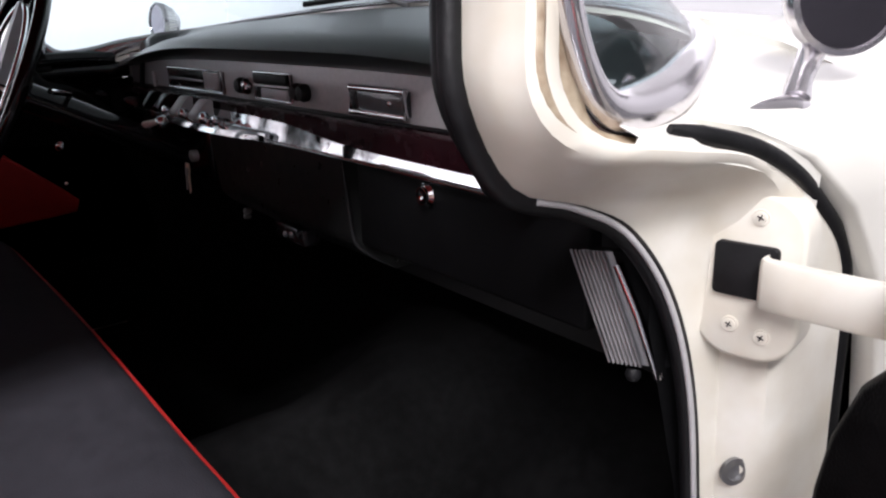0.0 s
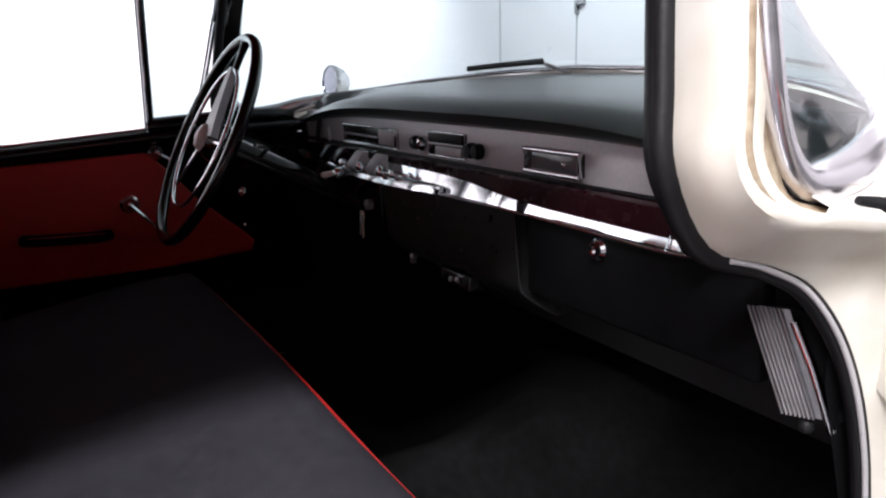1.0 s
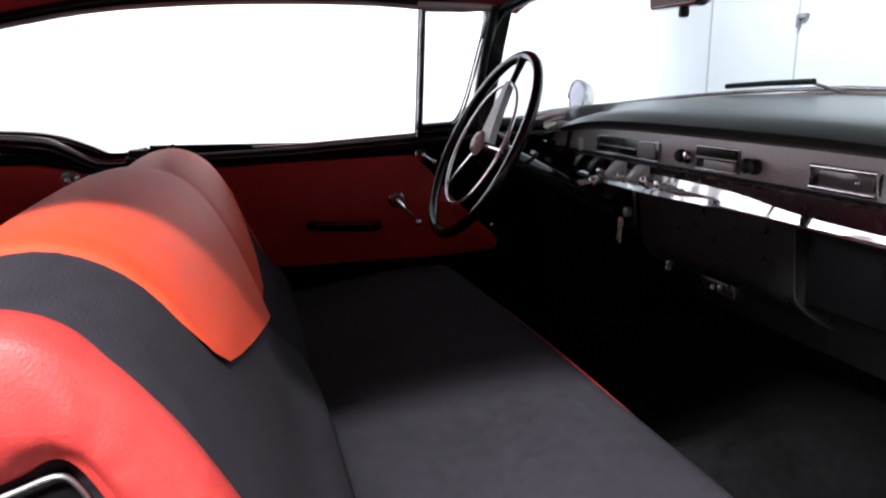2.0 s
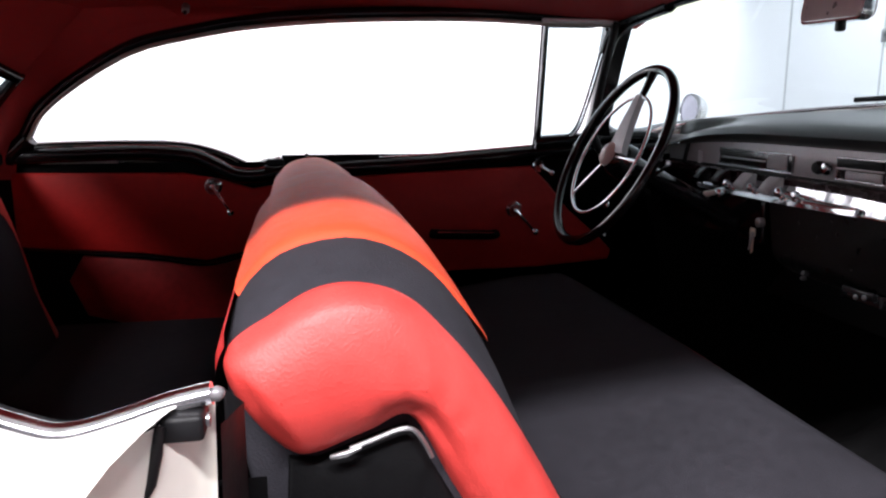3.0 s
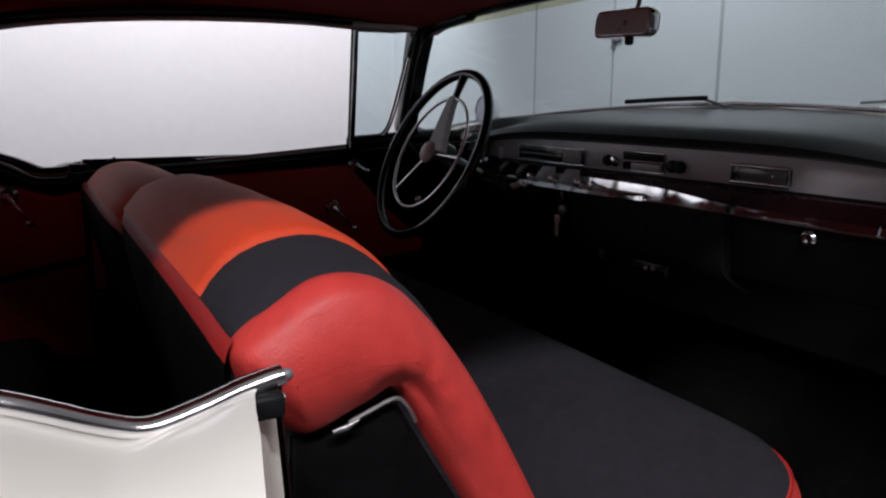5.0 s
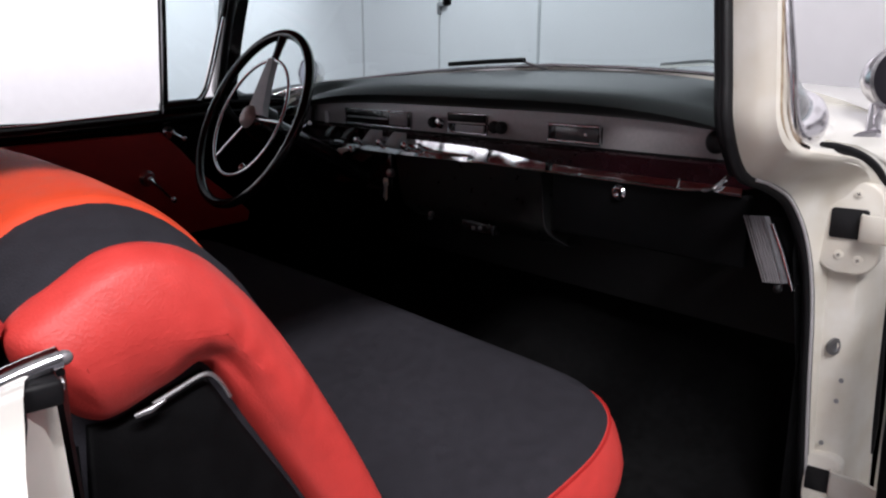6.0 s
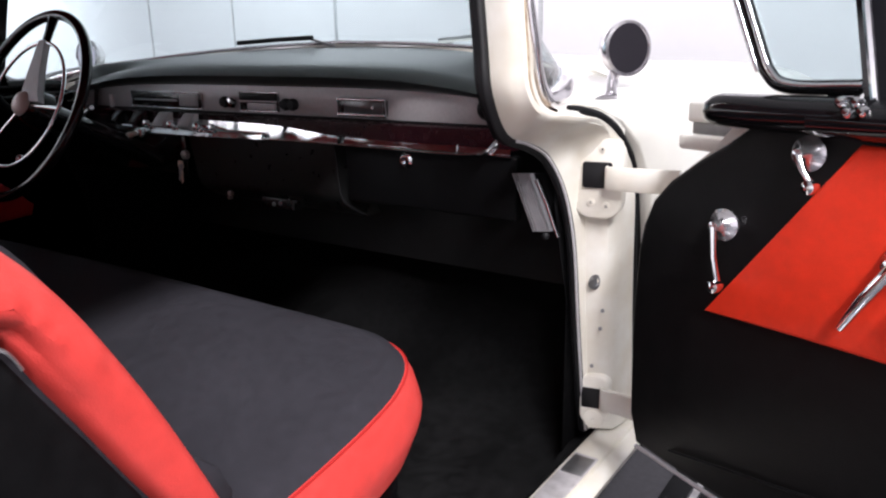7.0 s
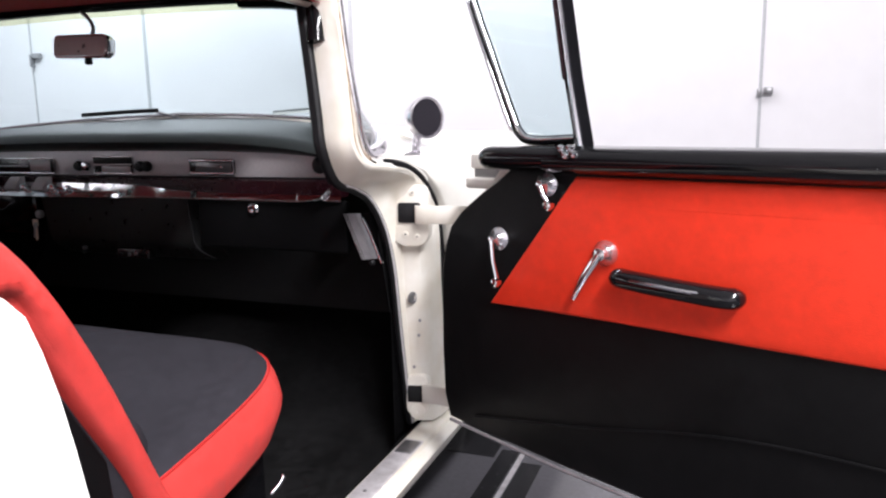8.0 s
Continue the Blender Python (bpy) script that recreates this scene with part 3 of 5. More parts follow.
bm = B()
loft(bm, [[Vector((jamb_in(z), -1.164, z)), Vector((jamb_in(z) + 0.003, -1.170, z)), Vector((jamb_in(z) + 0.02, -1.176, z)), Vector((0.955, -1.197, z)), Vector((xo - 0.014, -1.216, z)), Vector((xo - 0.010, -1.224, z))] for z, xo in JOUT], False, False)
part("latch_jamb", bm, JAMB, car, "ivory painted latch pillar face", sharp=50)
bm = B()
loft(bm, [[Vector((jamb_in(z) + 0.002, -1.161, z)), Vector((jamb_in(z) - 0.012, -1.156, z)), Vector((0.878, -1.150, z)), Vector((0.850, -1.165, z))] for z in JZ], False, False)
part("jamb_lining", bm, RUBBER, car, "black rubber lining beside latch pillar")
bm = B()
box(bm, 0.914, 0.942, -1.191, -1.166, 1.022, 1.037, 0.003)
part("striker", bm, RUBBER, q, "black rubber stop under belt moulding")
part("striker_screw", lathe(B(), [(0.004, 0), (0.004, 0.002), (0.001, 0.0025)], (0.930, -1.166, 1.030), (0, 1, 0), 10), STEEL, q)
part("jamb_seal", sweep(B(), [(0.944, -1.188, 1.034), (0.948, -1.190, 1.020), (0.951, -1.193, 1.005), (0.954, -1.198, 0.994)], 0.0028, 8, taper=[1, 1.2, 1.0, 0.4]), RUBBER, q)
part("moulding_cap", lathe(B(), [(0.004, 0), (0.0045, 0.003), (0.003, 0.006), (0.001, 0.007)], (0.924, -1.163, 1.042), (0.1, 1, 0.2), 12), VENTGREY, q)

# sill, floor, tunnel, firewall
bm = B()
sp = [(0.868, 0.365), (0.872, 0.384), (0.878, 0.388), (0.932, 0.386), (0.935, 0.378), (0.939, 0.378), (0.942, 0.386), (0.958, 0.382), (0.965, 0.372), (0.955, 0.345), (0.90, 0.27), (0.86, 0.26)]
loft(bm, [[Vector((a, y, b)) for a, b in sp] for y in (0.20, 0.05, -0.3, -0.7, -1.18)])
part("sill", bm, JAMB, car, "ivory painted door sill")
part("sill_plate", box(B(), 0.880, 0.930, -1.14, -0.02, 0.386, 0.391, 0.002), ALU, car, "scuffed metal sill plate")
part("sill_pad", box(B(), 0.884, 0.928, -0.10, -0.03, 0.389, 0.393, 0.003), STEEL, car, "worn grey pad at front end of sill")
for sy in (-0.30, -0.62, -0.94):
    part("sill_screw", lathe(B(), [(0.0045, 0), (0.004, 0.0025), (0.001, 0.003)], (0.905, sy, 0.391), (0, 0, 1), 8), STEEL, car)
bm = B()
xs2 = [-0.86 + 1.72 * i / 30 for i in range(31)]
ysf = [0.62, 0.50, 0.36, 0.2, 0.0, -0.4, -0.8, -1.2, -1.6, -2.0]


def floor_z(x, y):
    hump = (0.15 if y < 0.3 else 0.05) * math.exp(-(x / 0.16) ** 2)
    toe = 0.0 if y < 0.12 else 0.7 * (y - 0.12)
    return 0.30 + hump + toe


loft(bm, [[Vector((x, y, floor_z(x, y))) for x in xs2] for y in ysf], False, False)
part("carpet", bm, CARPET, car, "black floor carpet")
bm = B()
box(bm, -0.80, 0.80, 0.56, 0.60, 0.3, 1.09)
part("firewall", bm, CARPET, car, "black firewall lining")
bm = B()
loft(bm, [[Vector((-0.82, 0.50, 1.05)), Vector((0.82, 0.50, 1.05))], [Vector((-0.82, 0.46, 0.72)), Vector((0.80, 0.46, 0.72))], [Vector((-0.82, 0.38, 0.60)), Vector((0.80, 0.38, 0.60))]], False, False)
part("toe_board", bm, mat("scuffed_toe_board", (0.011, 0.011, 0.012), 0.5, var=0.35, mix_scale=6, bump=0.3, bump_scale=200), car, "black toe board panel")
for sgn in (-1, 1):
    bm = B()
    loft(bm, [[Vector((sgn * x, y, z)) for x, y in ((0.836, -0.05 + (0.06 if z < 0.9 else 0)), (0.830, -0.01 + (0.05 if z < 0.9 else 0)), (0.825, 0.2), (0.80, 0.58))] for z in (1.02, 0.97, 0.9, 0.7, 0.5, 0.36 if sgn > 0 else 0.28)], False, False)
    part("kick_panel", bm, BLACKVINYL, car, "black kick panel")
    bm = B()
    loft(bm, [[Vector((sgn * 0.866, y, z)) for y in (0.1, -0.4, -0.8, -1.16)] for z in (0.384 if sgn > 0 else 0.425, 0.28)], False, False)
    part("inner_sill", bm, CARPET, car)
# ribbed kick vent by the pillar
kv = thing("kick_vent", (0.78, -0.05, 0.88), "ribbed chrome air vent plate on black kick panel", "vent")
A0, A1 = Vector((0.757, -0.069, 0.961)), Vector((0.790, -0.046, 0.848))
across = Vector((0.026, 0.014, 0.0))
for i in range(8):
    o = across * (i / 7)
    part("rib", sweep(B(), [A0 + o, A0.lerp(A1, 0.5) + o, A1 + o], 0.0015, 8), STEEL if i in (0, 7) else VENTGREY, kv)
bm = B()
back = Vector((0.006, 0.008, 0))
loft(bm, [[A0 + back, A0 + across + back], [A1 + back, A1 + across + back]], False, False)
part("back_plate", bm, STEEL, kv)
bm = B()
q4 = [A0 - across * 0.1, A0 + across * 1.3, A1 + across * 1.3, A1 - across * 0.1]
loft(bm, [[v + Vector((0.010, 0.012, 0)) for v in q4], [v + Vector((0.018, 0.030, 0)) for v in q4]])
part("housing", bm, BLACKVINYL, kv, "black vent housing")
part("end_knob", lathe(B(), [(0.007, 0), (0.008, 0.006), (0.005, 0.011), (0.002, 0.012)], A1 + across * 0.8 + Vector((0, 0, -0.004)), (0.2, -0.4, -1), 12), RUBBER, kv)
part("trim_strip", sweep(B(), [A0 + across * 1.5 + Vector((0, 0, -0.01)), A0.lerp(A1, 0.5) + across * 1.5, A1 + across * 1.6 + Vector((0, 0, -0.01))], 0.005, 8), CHROME, kv, "curved chrome strip")

# cowl, hood and front fenders
bm = B()
lo = [v + Vector((0, 0.004, -0.012)) for v in full[24:-24]]
loft(bm, [lo, [Vector((v.x * 1.02, max(v.y + 0.05, 0.10), v.z - 0.012)) for v in lo], [Vector((v.x * 1.04, max(v.y + 0.10, 0.24), v.z - 0.020 if abs(v.x) < 0.7 else v.z - 0.008)) for v in lo], [Vector((v.x * 1.0, 0.42 - 0.08 * (v.x / 0.86) ** 2, v.z - 0.026)) for v in lo]], False, False)
part("cowl", bm, IVORY, car, "glossy ivory cowl below windshield", sharp=60)
bm = B()
rings = []
for y, zc, hw in ((0.31, 1.195, 0.85), (0.45, 1.185, 0.86), (0.9, 1.165, 0.87), (1.4, 1.14, 0.87), (1.9, 1.09, 0.87), (2.15, 1.02, 0.87), (2.22, 0.85, 0.88), (2.24, 0.4, 0.86)):
    rings.append([Vector((hw * s, y - 0.10 * s * s, zc - 0.075 * s ** 4 + 0.012 * math.exp(-(s / 0.15) ** 2))) for s in [-1 + 2 * i / 24 for i in range(25)]])
rings.insert(0, [v + Vector((0, 0.004, -0.075)) for v in rings[0]])
loft(bm, rings, False, False)
part("hood", bm, IVORY, car, "glossy ivory hood", sharp=60)
for sgn in (-1, 1):
    bm = B()
    rear = [(0.66, 0.16, 1.128), (0.80, 0.03, 1.112), (0.872, -0.060, 1.094), (0.905, -0.030, 1.086), (0.932, 0.030, 1.060), (0.945, 0.090, 1.010), (0.950, 0.150, 0.930), (0.955, 0.165, 0.80), (0.960, 0.175, 0.62), (0.960, 0.185, 0.40)]
    mid = [(0.60, 0.24, 1.140), (0.78, 0.24, 1.136), (0.845, 0.24, 1.122), (0.90, 0.24, 1.112), (0.945, 0.25, 1.090), (0.968, 0.26, 1.045), (0.982, 0.27, 0.96), (0.988, 0.27, 0.82), (0.988, 0.27, 0.62), (0.980, 0.27, 0.40)]
    rings = [[Vector((sgn * (a - 0.030), b + 0.012, c - 0.020)) for a, b, c in rear], [Vector((sgn * (a - 0.006), b - 0.002, c - 0.004)) for a, b, c in rear], [Vector((sgn * a, b, c)) for a, b, c in rear], [Vector((sgn * (p[0] + q[0]) / 2, (p[1] + q[1]) / 2, (p[2] + q[2]) / 2 + 0.003)) for p, q in zip(rear, mid)]]
    for y, dz in ((0.24, 0.0), (0.6, 0.004), (1.2, -0.005), (1.8, -0.03), (2.2, -0.08)):
        rings.append([Vector((sgn * a, b - 0.24 + y, max(0.4, c + dz))) for a, b, c in mid])
    loft(bm, rings, False, False)
    part("fender", bm, IVORY, car, "glossy ivory front fender", sharp=60)
bm = B()
loft(bm, [[v + Vector((0, 0, -0.010)) for v in spline(FRAME[4:9], 12)], spline([(0.880, -0.135, 1.088), (0.890, -0.100, 1.084), (0.905, -0.035, 1.078), (0.920, 0.010, 1.066), (0.930, 0.045, 1.052)], 12), spline([(0.884, -0.150, 1.078), (0.894, -0.105, 1.070), (0.913, -0.030, 1.054), (0.921, 0.020, 1.030), (0.926, 0.050, 1.005)], 12)], False, False)
part("cowl_side", bm, IVORY, car, "ivory cowl corner beside windshield trim")
# black rubber seal over the hinge pillar
cs = [v + Vector((-0.003, 0.010, 0.004)) for v in spline([(0.884, -0.110, 1.086)] + POUT[6:10] + [(0.923, 0.15, 0.66), (0.924, 0.17, 0.5)], 40)]
part("cowl_seal", sweep(B(), cs, 0.0085, 8, taper=[0.5, 0.8] + [1.0] * 36 + [0.8, 0.5]), RUBBER, car, "black rubber seal along fender edge")

bm = B()
box(bm, -0.87, 0.87, -3.3, 2.1, 0.235, 0.262, 0.004)
part("underbody", bm, BLACKPAINT, car, "black underbody")
for wx, wy in ((-0.76, 1.17), (0.76, 1.17), (-0.76, -2.27), (0.76, -2.27)):
    sg = 1 if wx > 0 else -1
    tyre = part("wheel", lathe(B(), [(0.20, -0.080), (0.29, -0.088), (0.33, -0.072), (0.342, -0.03), (0.342, 0.03), (0.33, 0.072), (0.29, 0.088), (0.20, 0.080)], (wx, wy, 0.342), (sg, 0, 0), 40), RUBBER, car, "black rubber tyre")
    part("rim", lathe(B(), [(0.20, 0.02), (0.198, 0.070), (0.17, 0.060), (0.09, 0.072), (0.06, 0.086), (0.01, 0.088)], (wx, wy, 0.342), (sg, 0, 0), 32), CHROME, tyre, "chrome wheel cover")

# ---------------------------------------------------------------- windshield wipers
for x0, x1, y0 in ((-0.365, -0.058, 0.270), (0.33, 0.56, 0.315)):
    wp = thing("wiper", (x0, y0, 1.22), "black windshield wiper lying at the glass base", "wiper", group="wipers")
    z0 = 1.211 if x0 < 0 else 1.206
    part("blade", sweep(B(), [(x0, y0, z0), ((x0 + x1) / 2, y0 + 0.012, z0 + 0.007), (x1, y0 - 0.005, z0 + 0.010 * (1 if x0 < 0 else -1))], 0.006, 6, flat=1.2), RUBBER if x0 < 0 else CHROME, wp)
    part("arm", sweep(B(), [((x0 + x1) / 2, y0 + 0.012, z0 + 0.010), ((x0 + x1) / 2 + (0.12 if x0 < 0 else -0.06), y0 + 0.02, z0 + 0.008), (x1 + 0.05 if x0 < 0 else x0 - 0.02, y0 + 0.03, z0 - 0.015)], 0.004, 6), STEEL, wp)

# ---------------------------------------------------------------- dashboard
dash = thing("dashboard", (0, 0, 1.0), "black padded dashboard with grey metal fascia and polished lower panel", "dashboard")


def drop(x):
    return -0.052 * min(1.0, abs(x) / 0.74) ** 4


bm = B()
rings = []
for i in range(41):
    x = -0.79 + 1.57 * i / 40
    d = drop(x)
    yb = 0.290 - 0.40 * (abs(x) / 0.84) ** 3
    yb = max(min(yb, 0.17 - 1.1 * max(0.0, abs(x) - 0.68)), 0.05) if abs(x) > 0.68 else max(yb, 0.06)
    zb = 1.196 - 0.055 * (abs(x) / 0.84) ** 2.2
    rings.append([Vector((x, y, z)) for y, z in ((yb, zb), (yb * 0.6, zb * 0.6 + 0.4 * (1.168 + d)), (min(0.06, yb * 0.5), 1.166 + d), (0.01, 1.158 + d), (-0.022, 1.146 + d), (-0.034, 1.132 + d * 0.9), (-0.028, 1.118 + d * 0.7), (-0.004, 1.108 + d * 0.5), (min(0.04, yb * 0.6), 1.10 + d * 0.4), (min(0.12, yb - 0.01), 1.09))])
loft(bm, rings)
part("pad", bm, PAD, dash, "black padded dash top", sharp=60)
part("fascia", box(B(), -0.80, 0.735, 0.0, 0.02, 1.034, 1.112, 0.004), SATIN, dash, "brushed grey metal fascia")
part("fascia_strip", box(B(), -0.80, 0.735, -0.005, 0.006, 1.036, 1.041, 0.001), RUBBER, dash)
bm = B()
rings, roll = [], []
for i in range(61):
    x = -0.80 + 1.53 * i / 60
    wv = 0.0009 * math.sin(x * 19) + 0.0006 * math.sin(x * 43 + 1) + 0.0004 * math.sin(x * 71 + 2)
    # outline of the white reflection is put into the roll's height, tallest at left
    h = 0.999 + 0.021 / (1 + math.exp((x - 0.19) / 0.055))
    rings.append([Vector((x, y, z)) for y, z in ((0.02, 1.036), (-0.025, 1.0355), (-0.0290, 1.033), (-0.0293, 1.027), (-0.0296, 0.4 * 1.027 + 0.6 * h), (-0.0300, h), (-0.02, h - 0.004), (0.01, h - 0.004))])
    roll.append([Vector((x, -0.0300 - (0.26 + 3.4 * (h - 0.997)) * (h - 0.987) * (0.82 * f + 0.18 * f * f) + wv, h * (1 - f) + 0.987 * f)) for f in (0.0, 0.2, 0.4, 0.6, 0.8, 1.0)] + [Vector((x, -0.030, 0.983)), Vector((x, -0.012, 0.984)), Vector((x, -0.012, 0.99))])
loft(bm, rings)
part("lower_panel", bm, MAROON, dash, "dark maroon lower dash panel", sharp=50)
bm = B()
loft(bm, roll)
part("panel_roll", bm, CHROME, dash, "bright rolled lower edge of the dash panel", sharp=50)
part("panel_clip", box(B(), 0.292, 0.300, -0.040, -0.02, 0.986, 1.004, 0.001), BLACKPAINT, dash, "dark clip at panel joint")
part("panel_end", sweep(B(), spline([(0.660, -0.039, 0.986), (0.676, -0.040, 0.990), (0.692, -0.038, 1.004), (0.702, -0.034, 1.018)], 10), 0.0045, 8, flat=0.7, taper=[0.5, 0.8, 1.0, 1.1, 1.2, 1.2, 1.1, 1.0, 0.8, 0.5]), CHROME, dash, "bright chrome hook at the end of the panel")
part("panel_joint", sweep(B(), [(0.609, -0.031, 1.003), (0.608, -0.034, 0.994), (0.607, -0.038, 0.984)], 0.0012, 6), CHROME, dash, "thin chrome joint")
lip = spline([(-0.52, -0.05, 0.992), (-0.30, -0.050, 0.989), (-0.05, -0.044, 0.985), (0.20, -0.038, 0.985), (0.45, -0.037, 0.984), (0.62, -0.037, 0.984), (0.675, -0.036, 0.994), (0.70, -0.028, 1.010)], 44)
tp = [0.9 - 0.45 * min(1, max(0, (v.x + 0.15) / 0.3)) for v in lip]
part("chrome_lip", sweep(B(), lip, 0.0085, 8, flat=0.8, taper=tp), CHROME, dash, "bright chrome lip under lower panel")
bm = B()
rings = []
for i in range(41):
    x = -0.50 + 0.56 * i / 40
    f = 1.0 if x < -0.1 else max(0.15, 1 - (x + 0.1) / 0.17)
    wv = 0.0006 * math.sin(x * 47) + 0.0004 * math.sin(x * 83 + 1)
    rings.append([Vector((x, -0.040, 1.001)), Vector((x, -0.045 - 0.019 * f, 1.0005)), Vector((x, -0.0465 - 0.0195 * f, 0.999)), Vector((x, -0.0475 - 0.022 * f + wv, 0.992)), Vector((x, -0.049 - 0.0245 * f + wv, 0.985)), Vector((x, -0.044, 0.982))])
loft(bm, rings)
part("switch_ledge", bm, CHROME, dash, "chrome ledge that carries the switches")
KEY = [(-0.036, 1.000), (-0.070, 1.000), (-0.073, 1.004), (-0.072, 1.009), (-0.050, 1.034), (-0.044, 1.037), (-0.036, 1.036)]
for x, w, m in ((-0.515, 0.018, BLACKPAINT), (-0.420, 0.020, MAROON), (-0.312, 0.022, GREYPLATE), (-0.208, 0.022, GREYPLATE)):
    bm = B()
    loft(bm, [[Vector((x + a, y * k + (1 - k) * -0.05, z * k + (1 - k) * 1.017)) for y, z in KEY] for a, k in ((-w, 0.93), (-w + 0.002, 1.0), (w - 0.002, 1.0), (w, 0.93))])
    part("switch", bm, m, dash, "flat tilted dash switch", sharp=30)
for x, r in ((-0.262, 0.010), (-0.155, 0.012), (-0.098, 0.009), (-0.365, 0.008)):
    part("switch_knob", lathe(B(), [(r * 0.6, -0.02), (r * 0.6, 0.004), (r, 0.006), (r, 0.014), (r * 0.7, 0.019), (0.001, 0.020)], (x, -0.058, 1.006), (0, -1, 0.25), 16), CHROME, dash, "small chrome switch knob")


def framed(name, x0, x1, z0, z1, face, r=0.0025, y=-0.004, lab=""):
    f = part(name, box(B(), x0, x1, y + 0.001, y + 0.012, z0, z1, 0.001), face, dash, lab)
    part("frame", sweep(B(), [(x0, y, z0), (x1, y, z0), (x1, y, z1), (x0, y, z1)], r, 10, closed=True), MOULD, f)
    return f


rd = framed("radio", -0.512, -0.207, 1.044, 1.086, DIAL, 0.0026, lab="dark radio dial with thin chrome frame")
part("dial_glass", box(B(), -0.30, -0.225, -0.006, -0.001, 1.050, 1.082, 0.001), GREYPLATE, rd)
part("pointer_bar", box(B(), -0.50, -0.31, -0.006, -0.001, 1.062, 1.066, 0.0005), STEEL, rd)
ht = framed("heater_control", -0.061, 0.077, 1.046, 1.092, DIAL, 0.0024, lab="black heater control with chrome bars")
part("slot", box(B(), -0.056, 0.072, -0.010, -0.002, 1.074, 1.090, 0.002), RUBBER, ht)
part("bar", sweep(B(), [(-0.058, -0.008, 1.070), (0.074, -0.008, 1.071)], 0.0018, 6), TRIM, ht)
part("panel", box(B(), -0.030, 0.068, -0.008, -0.002, 1.049, 1.066, 0.001), SATIN, ht)
for x in (-0.112, -0.085, 0.105, 0.128):
    part("knob", lathe(B(), [(0.014, 0), (0.015, 0.008), (0.011, 0.016), (0.009, 0.016), (0.002, 0.018)], (x, -0.002, 1.066), (0, -1, 0), 16), RUBBER if x != -0.085 else CHROME, dash, "round black control knob")
ck = framed("clock", 0.272, 0.409, 1.049, 1.083, DIAL, 0.0046, y=-0.009, lab="rectangular clock with a chrome frame")
part("clock_face", box(B(), 0.290, 0.402, -0.009, -0.004, 1.053, 1.079, 0.001), mat("clock_grey", (0.10, 0.10, 0.105), 0.2, coat=0.5), ck)
part("clock_hand", lathe(B(), [(0.004, 0), (0.003, 0.003), (0.001, 0.004)], (0.372, -0.009, 1.066), (0, -1, 0), 8), CHROME, ck)
part("end_knob", lathe(B(), [(0.020, 0), (0.021, 0.012), (0.014, 0.020), (0.004, 0.021)], (0.665, -0.002, 1.072), (0, -1, 0), 18), RUBBER, dash, "round black knob at fascia end")
part("speaker_badge", box(B(), -0.622, -0.604, -0.006, 0.0, 1.038, 1.073, 0.001), WHITEPLATE, dash, "small pale plate")
part("divider", sweep(B(), [(-0.672, -0.008, 1.098), (-0.678, -0.012, 1.06), (-0.686, -0.016, 1.012)], 0.006, 8), RUBBER, dash, "black divider at the end of the fascia")
part("pad_trim", sweep(B(), spline([(-0.69, -0.026, 1.090), (-0.76, -0.034, 1.080), (-0.81, -0.060, 1.066)], 10), 0.003, 8), CHROME, dash, "thin chrome trim under the pad")
# under-dash panels
bm = B()
box(bm, 0.30, 0.74, -0.024, 0.0, 0.855, 0.985, 0.006)
gb = part("glove_box_door", bm, BLACKVINYL, dash, "black glove box door")
part("glove_box_button", lathe(B(), [(0.016, 0), (0.016, 0.006), (0.011, 0.010), (0.011, 0.014), (0.006, 0.015), (0.002, 0.012)], (0.476, -0.024, 0.961), (0, -1, 0), 20), CHROME, gb, "round chrome glove box button")
bm = B()
rings = []
for i in range(17):
    f = i / 16
    z = 0.985 - 0.175 * f
    y0 = -0.030 + 0.008 * f + 0.10 * max(0.0, f - 0.72) ** 1.6 * 4
    xr = 0.272 + 0.012 * f + 0.20 * max(0.0, f - 0.62) ** 2
    rings.append([Vector((-0.245 + 0.03 * f, y0, z)), Vector((-0.08, y0 - 0.004, z)), Vector((0.10, y0 - 0.004, z)), Vector((xr, y0, z)), Vector((xr, max(0.08, y0 + 0.02), z)), Vector((-0.245 + 0.03 * f, max(0.08, y0 + 0.02), z))])
loft(bm, rings)
edge = [r[3] + Vector((0.001, -0.001, 0)) for r in rings]
hb = part("heater_box", bm, mat("mottled_black_panel", (0.013, 0.0135, 0.0135), 0.36, spec=0.5, var=0.25, mix_scale=5, bump=0.12, bump_scale=90, dent=0.10, dent_scale=3.5, rough_var=0.3), dash, "mottled glossy black panel below the dash")
part("panel_edge", sweep(B(), edge, 0.0034, 8, taper=[0.5] * 3 + [1.0] * 11 + [0.8, 0.6, 0.3]), mat("grey_rubber_edge", (0.009, 0.009, 0.010), 0.6, var=0.3, spec=0.3), hb, "pale worn right edge")
for x, y, z, r in ((-0.10, -0.040, 0.834, 0.007), (-0.104, -0.040, 0.822, 0.005), (0.035, -0.036, 0.826, 0.010), (0.062, -0.040, 0.822, 0.006), (0.085, -0.040, 0.826, 0.006), (0.112, -0.038, 0.831, 0.009)):
    part("control_knob", lathe(B(), [(r * 0.8, 0), (r, 0.006), (r * 0.8, 0.013), (r * 0.3, 0.014), (0.001, 0.012)], (x, y + 0.02, z), (0.1, -1, 0.15), 12), STEEL if r < 0.008 else RUBBER, hb)
part("control_plate", box(B(), 0.018, 0.128, -0.030, 0.0, 0.812, 0.840, 0.004), DIAL, hb)
bm = B()
box(bm, -0.80, -0.28, -0.02, 0.02, 0.86, 0.99, 0.01)
part("knee_panel", bm, BLACKPAINT, dash)
